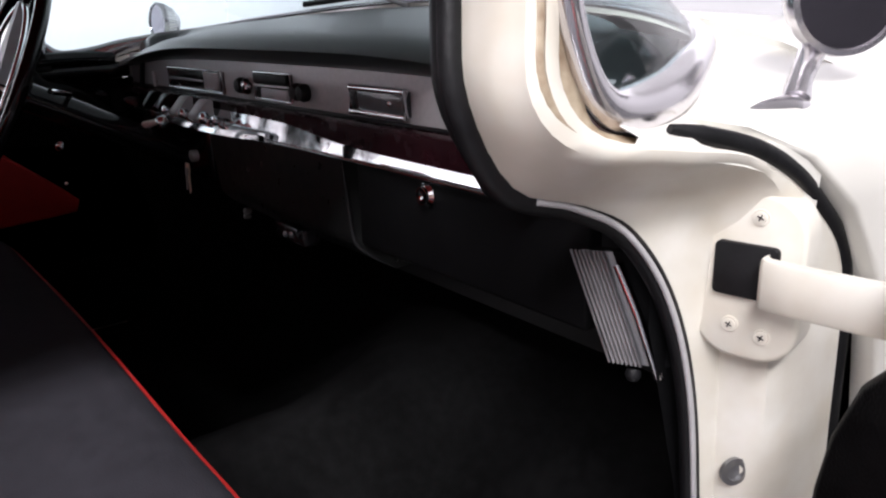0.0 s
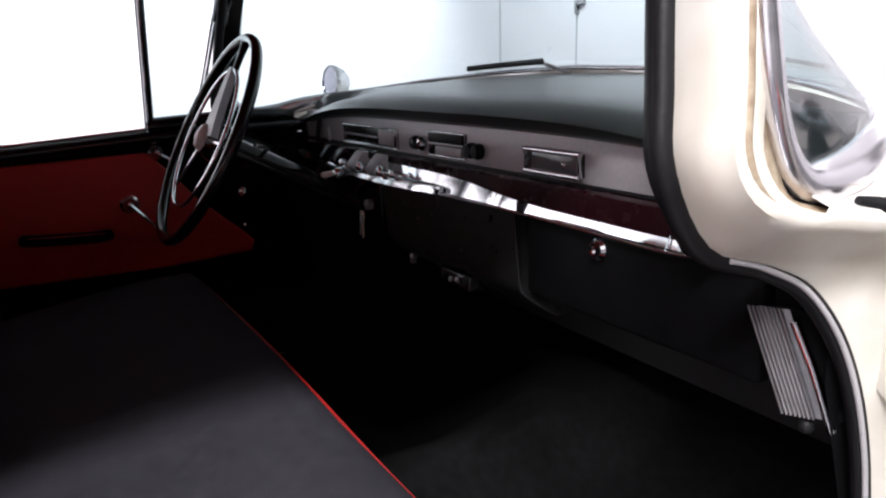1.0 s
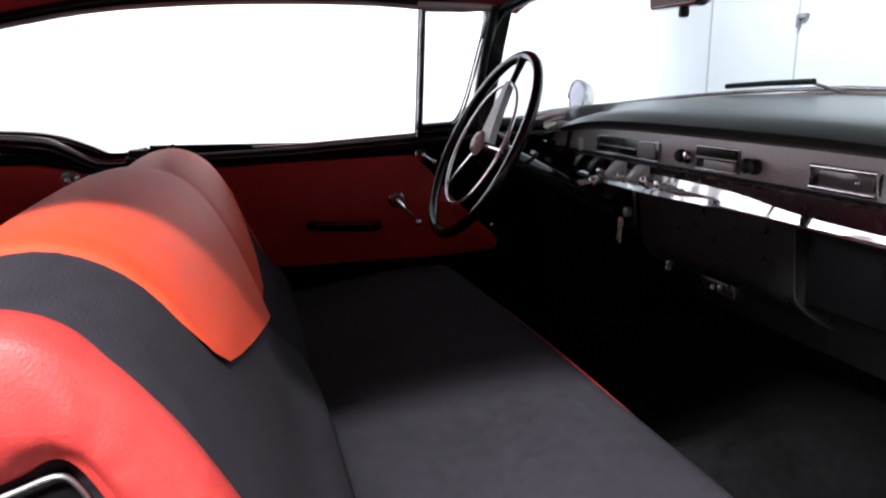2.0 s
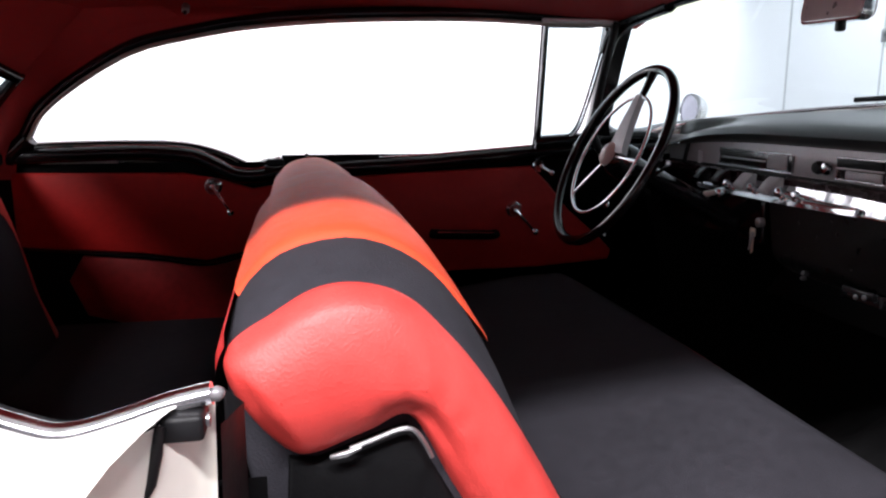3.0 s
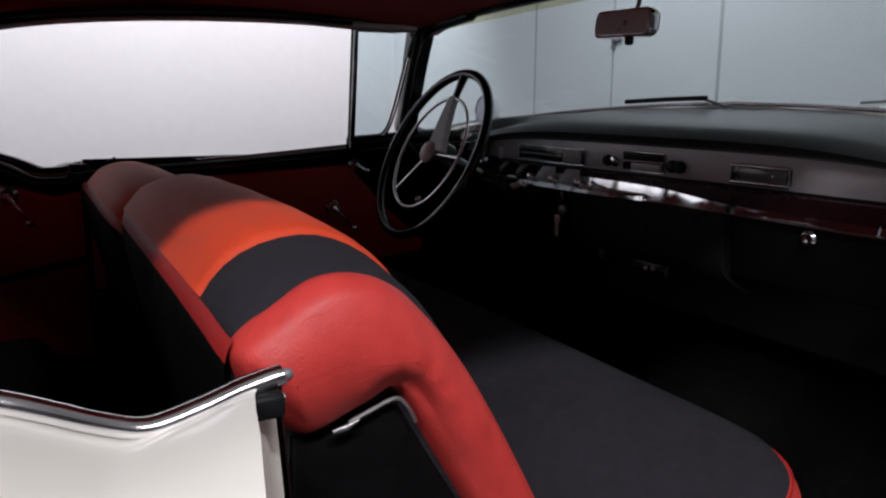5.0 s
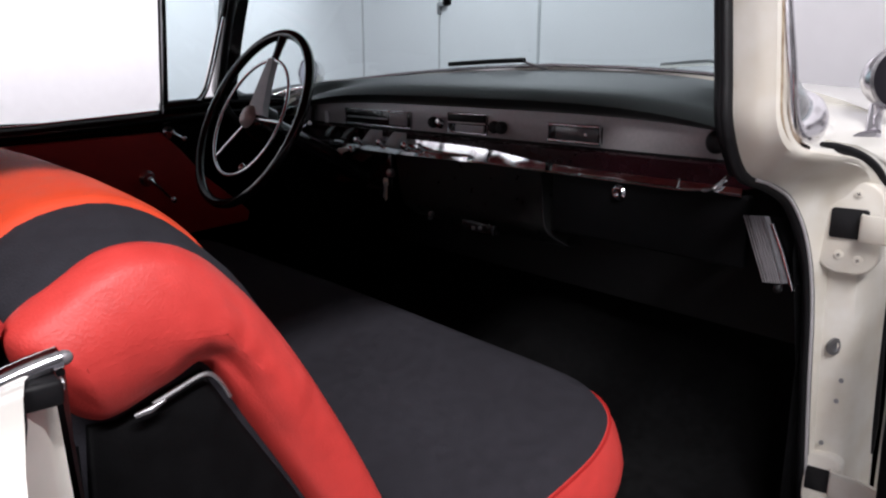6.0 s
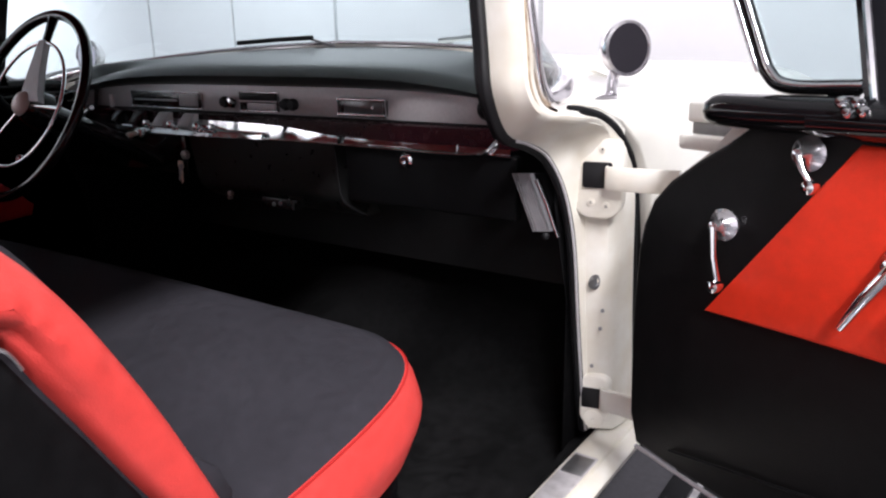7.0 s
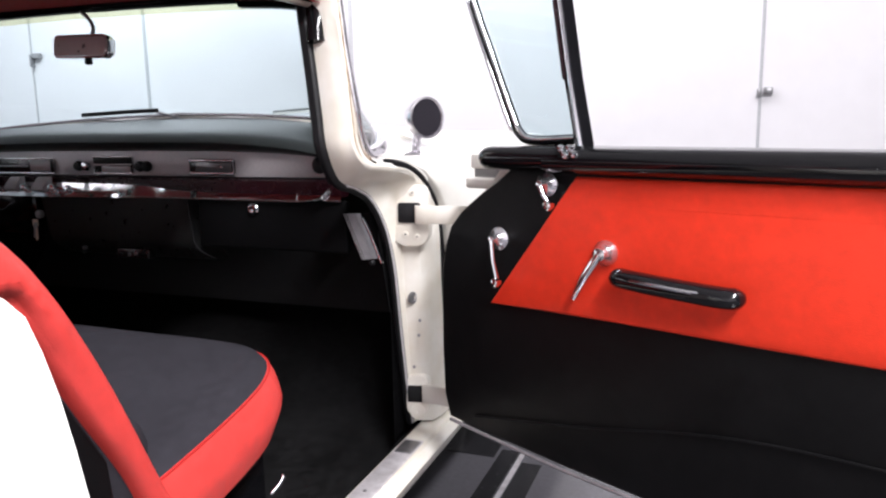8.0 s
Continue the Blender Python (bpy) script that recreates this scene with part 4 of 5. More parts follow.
# ignition and keys
ig = thing("ignition_switch", (-0.385, -0.12, 0.99), "chrome ignition switch below the dash lip", "switch")
part("barrel", lathe(B(), [(0.013, 0), (0.014, 0.02), (0.010, 0.026), (0.003, 0.027)], (-0.385, -0.06, 0.985), (0.1, -1, -0.3), 14), CHROME, ig)
part("lever", sweep(B(), [(-0.385, -0.080, 0.984), (-0.395, -0.105, 0.978), (-0.400, -0.112, 0.962), (-0.397, -0.112, 0.944)], 0.008, 8, taper=[0.7, 1.0, 1.1, 0.6]), CREAM, ig)
kr = thing("key_ring", (-0.20, -0.095, 0.90), "brass and steel keys hanging from a lock", "keys")
part("lock", lathe(B(), [(0.011, 0), (0.011, 0.012), (0.006, 0.014), (0.002, 0.014)], (-0.196, -0.075, 0.935), (0, -1, 0), 14), STEEL, kr)
part("key", prism(B(), [(-0.010, 0.0), (0.010, 0.0), (0.012, -0.018), (0.006, -0.025), (0.005, -0.064), (-0.003, -0.070), (-0.005, -0.025), (-0.012, -0.018)], lambda a, b, d: Vector((-0.200 + a * 0.85, -0.096 + d, 0.922 + b * 0.85)), 0.002), BRASS, kr)
part("key", prism(B(), [(-0.007, 0.0), (0.007, 0.0), (0.008, -0.014), (0.003, -0.020), (0.002, -0.050), (-0.003, -0.052), (-0.004, -0.020), (-0.008, -0.014)], lambda a, b, d: Vector((-0.194 + a * 0.85 + b * 0.2, -0.100 + d, 0.914 + b * 0.85)), 0.002), GREYPLATE, kr)

pk = thing("pull_knob", (-0.82, -0.188, 0.897), "round chrome pull knob below the dash on the driver side", "knob")
part("knob", lathe(B(), [(0.005, -0.02), (0.005, 0.004), (0.012, 0.006), (0.013, 0.012), (0.009, 0.016), (0.002, 0.0165)], (-0.82, -0.188, 0.897), (0.8, -0.6, 0.1), 16), CHROME, pk)
part("screw", lathe(B(), [(0.004, 0), (0.004, 0.003), (0.001, 0.0035)], (-0.818, -0.192, 0.803), (1, -0.2, 0), 8), CHROME, pk)
# ---------------------------------------------------------------- steering wheel
stw = thing("steering_wheel", (-0.405, -0.360, 1.077), "black rim steering wheel with chrome horn ring", "steering wheel")
TILT_W = math.radians(27.0)
CW, EX, EU = Vector((-0.405, -0.360, 1.077)), Vector((1, 0, 0)), Vector((0, math.sin(TILT_W), math.cos(TILT_W)))
EN = EX.cross(EU)  # towards the dash
if EN.y < 0:
    EN = -EN


def wp_(r, a, h=0.0, q=1.0):
    a = math.radians(a)
    return CW + EX * (r * math.cos(a)) + EU * (r * q * math.sin(a)) + EN * h


part("rim", sweep(B(), [wp_(0.230, 360 * k / 96) for k in range(96)], 0.0125, 10, closed=True), BLACKPAINT, stw, "glossy black rim")
part("horn_ring", sweep(B(), [wp_(0.156, 360 * k / 64, -0.004) for k in range(64)], 0.0045, 8, closed=True), CHROME, stw, "chrome horn ring")
part("hub", lathe(B(), [(0.046, 0.05), (0.044, 0.02), (0.038, 0.004), (0.031, -0.005)], CW, EN, 28), BLACKPAINT, stw)
part("hub_cap", lathe(B(), [(0.030, -0.004), (0.030, -0.010), (0.024, -0.018), (0.010, -0.023), (0.002, -0.0235)], CW, EN, 28), CREAM, stw, "pale round hub cap")
bm = B()
loft(bm, [[CW + EX * a + EU * b + EN * h for a, hs in ((w1, (-0.010, 0.006)), (w2, (0.006, -0.010))) for h in hs] for b, w1, w2 in ((0.006, -0.006, 0.072), (0.03, -0.014, 0.056), (0.08, -0.016, 0.036), (0.130, -0.014, 0.020), (0.160, -0.012, 0.014))])
part("spoke_plate", bm, GREYPLATE, stw, "grey tapering upper spoke")
part("spoke", sweep(B(), [wp_(0.145, 90, 0.002), wp_(0.19, 90, 0.001), wp_(0.226, 90, 0.0)], 0.017, 8, flat=0.5, taper=[0.8, 0.9, 1.2]), BLACKPAINT, stw)
for a in (228, 358):
    part("spoke", sweep(B(), [wp_(0.03, a, 0.0), wp_(0.156, a, 0.0)], 0.0045, 8), CHROME, stw, "thin chrome spoke")
bm = B()
loft(bm, [[wp_(0.028, a + 0, h) for a in range(0, 360, 20)] for h in (0.03, 0.5)])
part("column", bm, BLACKPAINT, stw, "black steering column")
part("shift_lever", sweep(B(), [CW + EN * 0.12, CW + EN * 0.10 + EX * 0.10 + EU * 0.03, CW + EN * 0.05 + EX * 0.19 + EU * 0.02], 0.005, 8), CHROME, stw)
part("turn_lever", sweep(B(), [CW + EN * 0.10, CW + EN * 0.08 - EX * 0.16 + EU * 0.01], 0.0045, 8), CHROME, stw)
# ---------------------------------------------------------------- mirrors
rv = thing("rearview_mirror", (0.10, -0.165, 1.37), "dark tinted rear-view mirror on a thin bent stem", "mirror")
c0 = Vector((0.121, -0.168, 1.367))
ax = Vector((0.239, -0.039, -0.011)).normalized()
upv = Vector((0, 0.12, 1)).normalized()
fwd = ax.cross(upv).normalized()
out = plate_outline(0.206, 0.056, 0.018)
part("shell", prism(B(), out, lambda a, b, d: c0 + ax * a + upv * b + fwd * d * 1.0, 0.022, 0.006), CHROME, rv)
part("glass", prism(B(), plate_outline(0.196, 0.046, 0.014), lambda a, b, d: c0 + ax * a + upv * b + fwd * (d - 0.003), 0.003), MIRRORBACK, rv, "dark tinted glass")
part("glass_back", prism(B(), plate_outline(0.196, 0.046, 0.014), lambda a, b, d: c0 + ax * a + upv * b + fwd * (d + 0.022), 0.003), MIRRORBACK, rv)
part("stem", sweep(B(), spline([(0.129, -0.165, 1.389), (0.134, -0.158, 1.415), (0.095, -0.135, 1.445), (0.030, -0.105, 1.475)], 14), 0.005, 8), STEEL, rv)
part("lever", box(B(), 0.114, 0.131, -0.178, -0.164, 1.326, 1.343, 0.004), RUBBER, rv)


def side_mirror(cx, cy, cz, yaw, foot_at, lab):
    m = thing("side_mirror", (cx, cy, cz - 0.09), lab, "mirror", group="side mirrors")
    d = Vector((math.sin(math.radians(yaw)), -math.cos(math.radians(yaw)), 0.03)).normalized()
    c = Vector((cx, cy, cz))
    part("cup", lathe(B(), [(0.004, -0.052), (0.024, -0.048), (0.041, -0.032), (0.050, -0.012), (0.0525, 0.0), (0.052, 0.007), (0.047, 0.009), (0.045, 0.004)], c, d, 36), SOFTCHROME, m, "chrome cup with fluted edge")
    part("glass", lathe(B(), [(0.0455, 0.003), (0.0455, 0.0055), (0.001, 0.0056)], c, d, 36), MIRROR, m, "round mirror glass")
    for k in range(12):
        a = math.radians(130 + k * 9)
        side = d.cross(Vector((0, 0, 1))).normalized()
        p = c + side * (0.051 * math.cos(a)) + Vector((0, 0, 1)) * (0.051 * math.sin(a))
        part("flute", sweep(B(), [p - d * 0.002, p - d * 0.03 * 0.9 - (p - c) * 0.12], 0.0028, 6), CHROME, m)
    b0 = c - d * 0.034
    f0 = Vector((cx + foot_at[0], cy + foot_at[1], cz + foot_at[2]))
    s0 = b0 + Vector((0, 0, -0.036))
    part("stem", sweep(B(), [s0, s0.lerp(f0, 0.35) + Vector((0, 0, 0.006)), s0.lerp(f0, 0.7) + Vector((0, 0, 0.006)), f0 + Vector((0, 0.006, 0.006))], 0.012, 12, taper=[0.75, 1.0, 0.85, 1.1]), SOFTCHROME, m)
    part("stem_screw", lathe(B(), [(0.004, 0), (0.004, 0.0015), (0.001, 0.002)], s0.lerp(f0, 0.5) + Vector((0.009, -0.008, 0.004)), (0.7, -0.7, 0), 10), STEEL, m)
    foot = [((0.032 if math.cos(k * math.pi / 14) > 0 else 0.056) * math.cos(k * math.pi / 14), 0.016 * math.sin(k * math.pi / 14) * (1.0 if math.cos(k * math.pi / 14) > 0 else 1 + 0.55 * math.cos(k * math.pi / 14))) for k in range(28)]
    fm = pose(f0.x, f0.y - 0.008, f0.z, 0, 0, 82)
    rings = [[fm @ Vector((a * s, b * s, h)) for a, b in foot] for s, h in ((1.04, -0.012), (1.0, 0.0), (0.90, 0.005), (0.6, 0.010), (0.2, 0.013))]
    bm = B()
    loft(bm, rings)
    part("foot", bm, SOFTCHROME, m, "chrome teardrop foot")
    return m


side_mirror(0.893, 0.128, 1.184, 57, (-0.002, -0.070, -0.093), "round chrome side mirror on the ivory passenger fender")
side_mirror(-0.915, 0.124, 1.182, 6, (-0.02, 0.01, -0.08), "round chrome side mirror on the ivory driver fender")

# ---------------------------------------------------------------- driver door, closed
dd = thing("driver_door", (-0.87, -0.6, 0.4), "closed driver door with red vinyl panel and black trim", "door")
XI = -0.838


def wall_place(x0, s=1):
    return lambda a, b, d: Vector((x0 - s * d, a, b))


bm = B()
loft(bm, [[Vector((x, y, z)) for y in (0.06, -0.3, -0.7, -1.16)] for x, z in ((XI, 1.05), (XI - 0.004, 0.9), (XI - 0.004, 0.6), (XI, 0.40), (XI - 0.12, 0.40), (XI - 0.14, 0.7), (XI - 0.12, 1.05))])
part("inner_panel", bm, BLACKVINYL, dd, "black vinyl door lining", sharp=50)
poly = [(-1.16, 0.985), (-0.80, 1.003), (-0.43, 1.018), (-0.375, 0.965), (-0.31, 0.885), (-0.20, 0.79), (-0.165, 0.755), (-0.175, 0.725), (-0.40, 0.709), (-0.80, 0.706), (-1.16, 0.706)]
# door red with the cabin's shade put into its colour
part("red_panel", prism(B(), poly, wall_place(XI + 0.012), 0.014, 0.006), SHADERED, dd, "red vinyl insert")
bm = B()
loft(bm, [[Vector((XI + dx, y, z + dz)) for dx, dz in ((-0.02, 0.004), (0.012, 0.0), (0.024, -0.012), (0.022, -0.028), (0.004, -0.038), (-0.02, -0.038))] for y, z in ((0.0, 1.090), (-0.25, 1.085), (-0.413, 1.074), (-0.77, 1.047), (-1.155, 1.030), (-1.205, 1.030))])
part("belt_rail", bm, BLACKPAINT, dd, "glossy black belt rail", sharp=60)
part("belt_bead", sweep(B(), [(XI - 0.006, y, z) for y, z in ((-0.25, 1.089), (-0.413, 1.078), (-0.77, 1.051), (-1.155, 1.034))], 0.004, 6), CHROME, dd)
bm = B()
sweep(bm, spline([(XI + 0.03, -0.735, 0.826), (XI + 0.048, -0.705, 0.826), (XI + 0.052, -0.635, 0.823), (XI + 0.048, -0.57, 0.820), (XI + 0.03, -0.540, 0.819)], 20), 0.017, 10, flat=0.85)
ar = part("armrest", bm, BLACKVINYL, dd, "black armrest with chrome strip")
part("chrome_strip", sweep(B(), [(XI + 0.060, -0.722, 0.834), (XI + 0.069, -0.635, 0.832), (XI + 0.060, -0.552, 0.828)], 0.0022, 6), CHROME, ar)


def crank(parent, o, tip, n, local=False, scale=1.0):
    """A chrome window crank: rosette, arm and knob. n: out of the door."""
    o, tip, n = Vector(o), Vector(tip), Vector(n).normalized()
    c = part("crank", lathe(B(), [(0.023 * scale, 0), (0.024 * scale, 0.006), (0.017 * scale, 0.012), (0.010 * scale, 0.022), (0.008 * scale, 0.032), (0.002, 0.034)], o, n, 20), SOFTCHROME, parent, "chrome window crank", local)
    part("arm", sweep(B(), [o + n * 0.028, o.lerp(tip, 0.5) + n * 0.034, tip + n * 0.030], 0.0065 * scale, 8, taper=[1.2, 0.9, 0.9], flat=0.8), CHROME, c)
    part("knob", lathe(B(), [(0.007 * scale, 0.0), (0.010 * scale, 0.010), (0.009 * scale, 0.018), (0.002, 0.022)], tip + n * 0.026, n, 14), CHROME, c)
    return c


def handle(parent, o, tip, n, local=False):
    o, tip, n = Vector(o), Vector(tip), Vector(n).normalized()
    c = part("door_handle", lathe(B(), [(0.024, 0), (0.024, 0.006), (0.016, 0.014), (0.012, 0.028), (0.003, 0.032)], o, n, 20), SOFTCHROME, parent, "chrome inside door handle", local)
    part("lever", sweep(B(), [o + n * 0.024, o.lerp(tip, 0.5) + n * 0.036, tip + n * 0.034], 0.008, 10, taper=[1.2, 1.0, 0.6]), CHROME, c)
    return c


crank(dd, (XI + 0.012, -0.483, 0.890), (XI + 0.012, -0.425, 0.825), (1, 0, 0))
crank(dd, (XI + 0.004, -0.405, 1.018), (XI + 0.004, -0.375, 1.000), (1, 0, 0), scale=0.8)
part("lock_pin", lathe(B(), [(0.004, 0), (0.004, 0.016), (0.0055, 0.018), (0.0055, 0.026), (0.002, 0.028)], (XI - 0.006, -1.088, 1.033), (0, 0, 1), 10), RUBBER, dd, "black lock pin")
bm = B()
loft(bm, [[Vector((x, y, z - (0.006 + 0.052 * (-0.09 - y) if z > 1 else 0))) for y in (-0.09, -0.4, -0.8, -1.165)] for x, z in ((-0.868, 1.072), (-0.93, 1.070), (-0.955, 1.03), (-1.0, 0.92), (-1.03, 0.75), (-1.025, 0.55), (-0.98, 0.40), (-0.86, 0.39))], False, False)
part("outer_skin", bm, IVORY, dd, "glossy ivory outer door skin", sharp=60)
# vent window of the driver door
vp = [(XI + 0.004, -0.413, 1.060), (-0.785, -0.411, 1.428)]
part("vent_post", sweep(B(), vp, 0.012, 8), BLACKPAINT, dd, "black vent window post")
part("post_bead", sweep(B(), [(XI + 0.014, -0.418, 1.070), (-0.773, -0.416, 1.42)], 0.004, 6), CHROME, dd)
vf = spline([(-0.786, -0.405, 1.420), (-0.785, -0.30, 1.420), (-0.785, -0.222, 1.416), (-0.800, -0.240, 1.32), (-0.818, -0.270, 1.19), (-0.826, -0.295, 1.122), (-0.830, -0.330, 1.100), (-0.832, -0.405, 1.096)], 40)
vw = part("vent_frame", sweep(B(), vf, 0.008, 8), BLACKPAINT, dd, "vent window frame")
part("frame_bead", sweep(B(), [v + Vector((0.008, 0, 0)) for v in vf], 0.0035, 6), CHROME, vw)
bm = B()
loft(bm, [[Vector((-0.786, -0.41, 1.418)), Vector((-0.786, -0.225, 1.414))], [Vector((-0.832, -0.41, 1.096)), Vector((-0.828, -0.305, 1.104))]], False, False)
vg = part("vent_glass", bm, WSGLASS, vw)
vg.visible_shadow = False
part("vent_sill", sweep(B(), [(XI + 0.004, -0.42, 1.084), (XI + 0.006, -0.30, 1.092), (XI + 0.006, -0.22, 1.098), (XI + 0.004, -0.12, 1.100), (XI + 0.0, -0.03, 1.098)], 0.021, 8), BLACKPAINT, dd, "black vent window sill")
part("vent_top_cap", box(B(), -0.790, -0.752, -0.43, -0.19, 1.423, 1.436, 0.004), TRIM, dd, "bright cap above vent window")

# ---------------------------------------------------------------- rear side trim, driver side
rq = thing("quarter_trim", (-0.85, -1.5, 0.4), "red rear side trim panel with a black dividing strip", "trim panel")
part("rail_joint", box(B(), XI - 0.03, XI + 0.012, -1.20, -1.150, 0.99, 1.046, 0.004), RUBBER, rq, "black rubber joint of the belt rails")
bm = B()
loft(bm, [[Vector((XI - 0.002, y, z)) for y in (-1.16, -1.4, -1.65, -1.92)] for z in (1.04, 0.9, 0.7, 0.5, 0.30)], False, False)
part("backing", bm, BLACKVINYL, rq)
poly = [(-1.175, 0.975), (-1.24, 0.965), (-1.33, 0.995), (-1.42, 1.012), (-1.86, 1.018), (-1.86, 0.82), (-1.78, 0.812), (-1.546, 0.792), (-1.374, 0.766), (-1.23, 0.795), (-1.175, 0.80)]
# the same red, shade of the rear cabin in its strength
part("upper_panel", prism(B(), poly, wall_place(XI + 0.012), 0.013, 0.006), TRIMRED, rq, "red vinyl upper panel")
# shade low in the cabin is put into this panel's red
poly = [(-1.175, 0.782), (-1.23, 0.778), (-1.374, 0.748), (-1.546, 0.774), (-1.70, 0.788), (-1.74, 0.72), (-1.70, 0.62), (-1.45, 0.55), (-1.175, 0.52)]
part("lower_panel", prism(B(), poly, wall_place(XI + 0.010), 0.011, 0.006), mat("shaded_red_vinyl", (0.27, 0.013, 0.014), 0.5, spec=0.25, var=0.2, bump=0.25, bump_scale=420, mix_scale=5), rq, "red vinyl lower panel with shade in its colour")
part("strip", sweep(B(), spline([(XI + 0.010, -1.86, 0.812), (XI + 0.010, -1.546, 0.783), (XI + 0.010, -1.374, 0.756), (XI + 0.010, -1.23, 0.788), (XI + 0.010, -1.17, 0.79)], 20), 0.007, 6), BLACKPAINT, rq)
crank(rq, (XI + 0.012, -1.345, 0.975), (XI + 0.012, -1.300, 0.905), (1, 0, 0))
rail = spline([(XI + 0.004, y, z - 0.018) for y, z in [(-1.86, 1.078)] + WBOT[:8]], 50)
part("belt_rail", sweep(B(), rail, 0.024, 10, flat=0.85), BLACKPAINT, rq, "glossy black curved belt rail")
part("belt_bead", sweep(B(), [v + Vector((-0.008, 0, 0.020)) for v in rail], 0.004, 6), CHROME, rq)
# the same on the passenger side, seen only in part
rq2 = thing("quarter_trim", (0.85, -1.5, 0.4), "dark red rear side trim panel at the passenger side", "trim panel")
bm = B()
loft(bm, [[Vector((0.845, y, z)) for y in (-1.14, -1.4, -1.65, -1.92)] for z in (0.95, 0.9, 0.7, 0.5, 0.30)], False, False)
part("backing", bm, BLACKVINYL, rq2)

ch = thing("coat_hook", (-0.70, -1.375, 1.423), "small dark coat hook on the red headliner edge", "hook")
part("base", lathe(B(), [(0.010, -0.02), (0.010, 0.001), (0.007, 0.004), (0.002, 0.005)], (-0.70, -1.375, 1.427), (0.8, 0, -0.6), 14), STEEL, ch)
part("peg", sweep(B(), [(-0.70, -1.375, 1.427), (-0.690, -1.375, 1.418), (-0.682, -1.375, 1.420)], 0.004, 8, taper=[1.0, 0.9, 1.3]), RUBBER, ch)

# ---------------------------------------------------------------- front bench seat
fs = thing("front_seat", (0, -0.7, 0.3), "red and charcoal bench seat with split backrest", "seat")
SIDE = [(-0.800, 0.700), (-0.865, 0.790), (-0.925, 0.900), (-0.965, 0.976), (-1.002, 1.031), (-1.042, 1.063), (-1.083, 1.076), (-1.130, 1.064), (-1.166, 1.030),
        (-1.172, 0.99), (-1.155, 0.90), (-1.120, 0.75), (-1.080, 0.55), (-0.98, 0.50), (-0.86, 0.55)]


def seat_section(x, grow, crown=0.0):
    """The backrest's outline at x, grown outwards; crown lifts the middle of the top."""
    cy, cz = -1.01, 0.86
    out = []
    for y, z in SIDE:
        d = Vector((y - cy, z - cz))
        d.normalize()
        up = crown * max(0.0, (z - 0.9) / 0.18)
        fw = crown * 1.5 * min(1.0, max(0.0, (y + 1.13) / 0.09)) * min(1.0, max(0.0, (z - 0.78) / 0.16))
        out.append(Vector((x, y + d.x * grow + fw, z + d.y * grow + up)))
    return out


def ring_smooth(r, n=3):
    m = len(r)
    out = []
    for i in range(m):
        a, b, c, d = r[i - 1], r[i], r[(i + 1) % m], r[(i + 2) % m]
        for k in range(n):
            t = k / n
            out.append(0.5 * (2 * b + (c - a) * t + (2 * a - 5 * b + 4 * c - d) * t * t + (3 * b - a - 3 * c + d) * t ** 3))
    return out


def crown_at(x):
    return 0.017 * (1 - min(1.0, x / 0.83) ** 6)


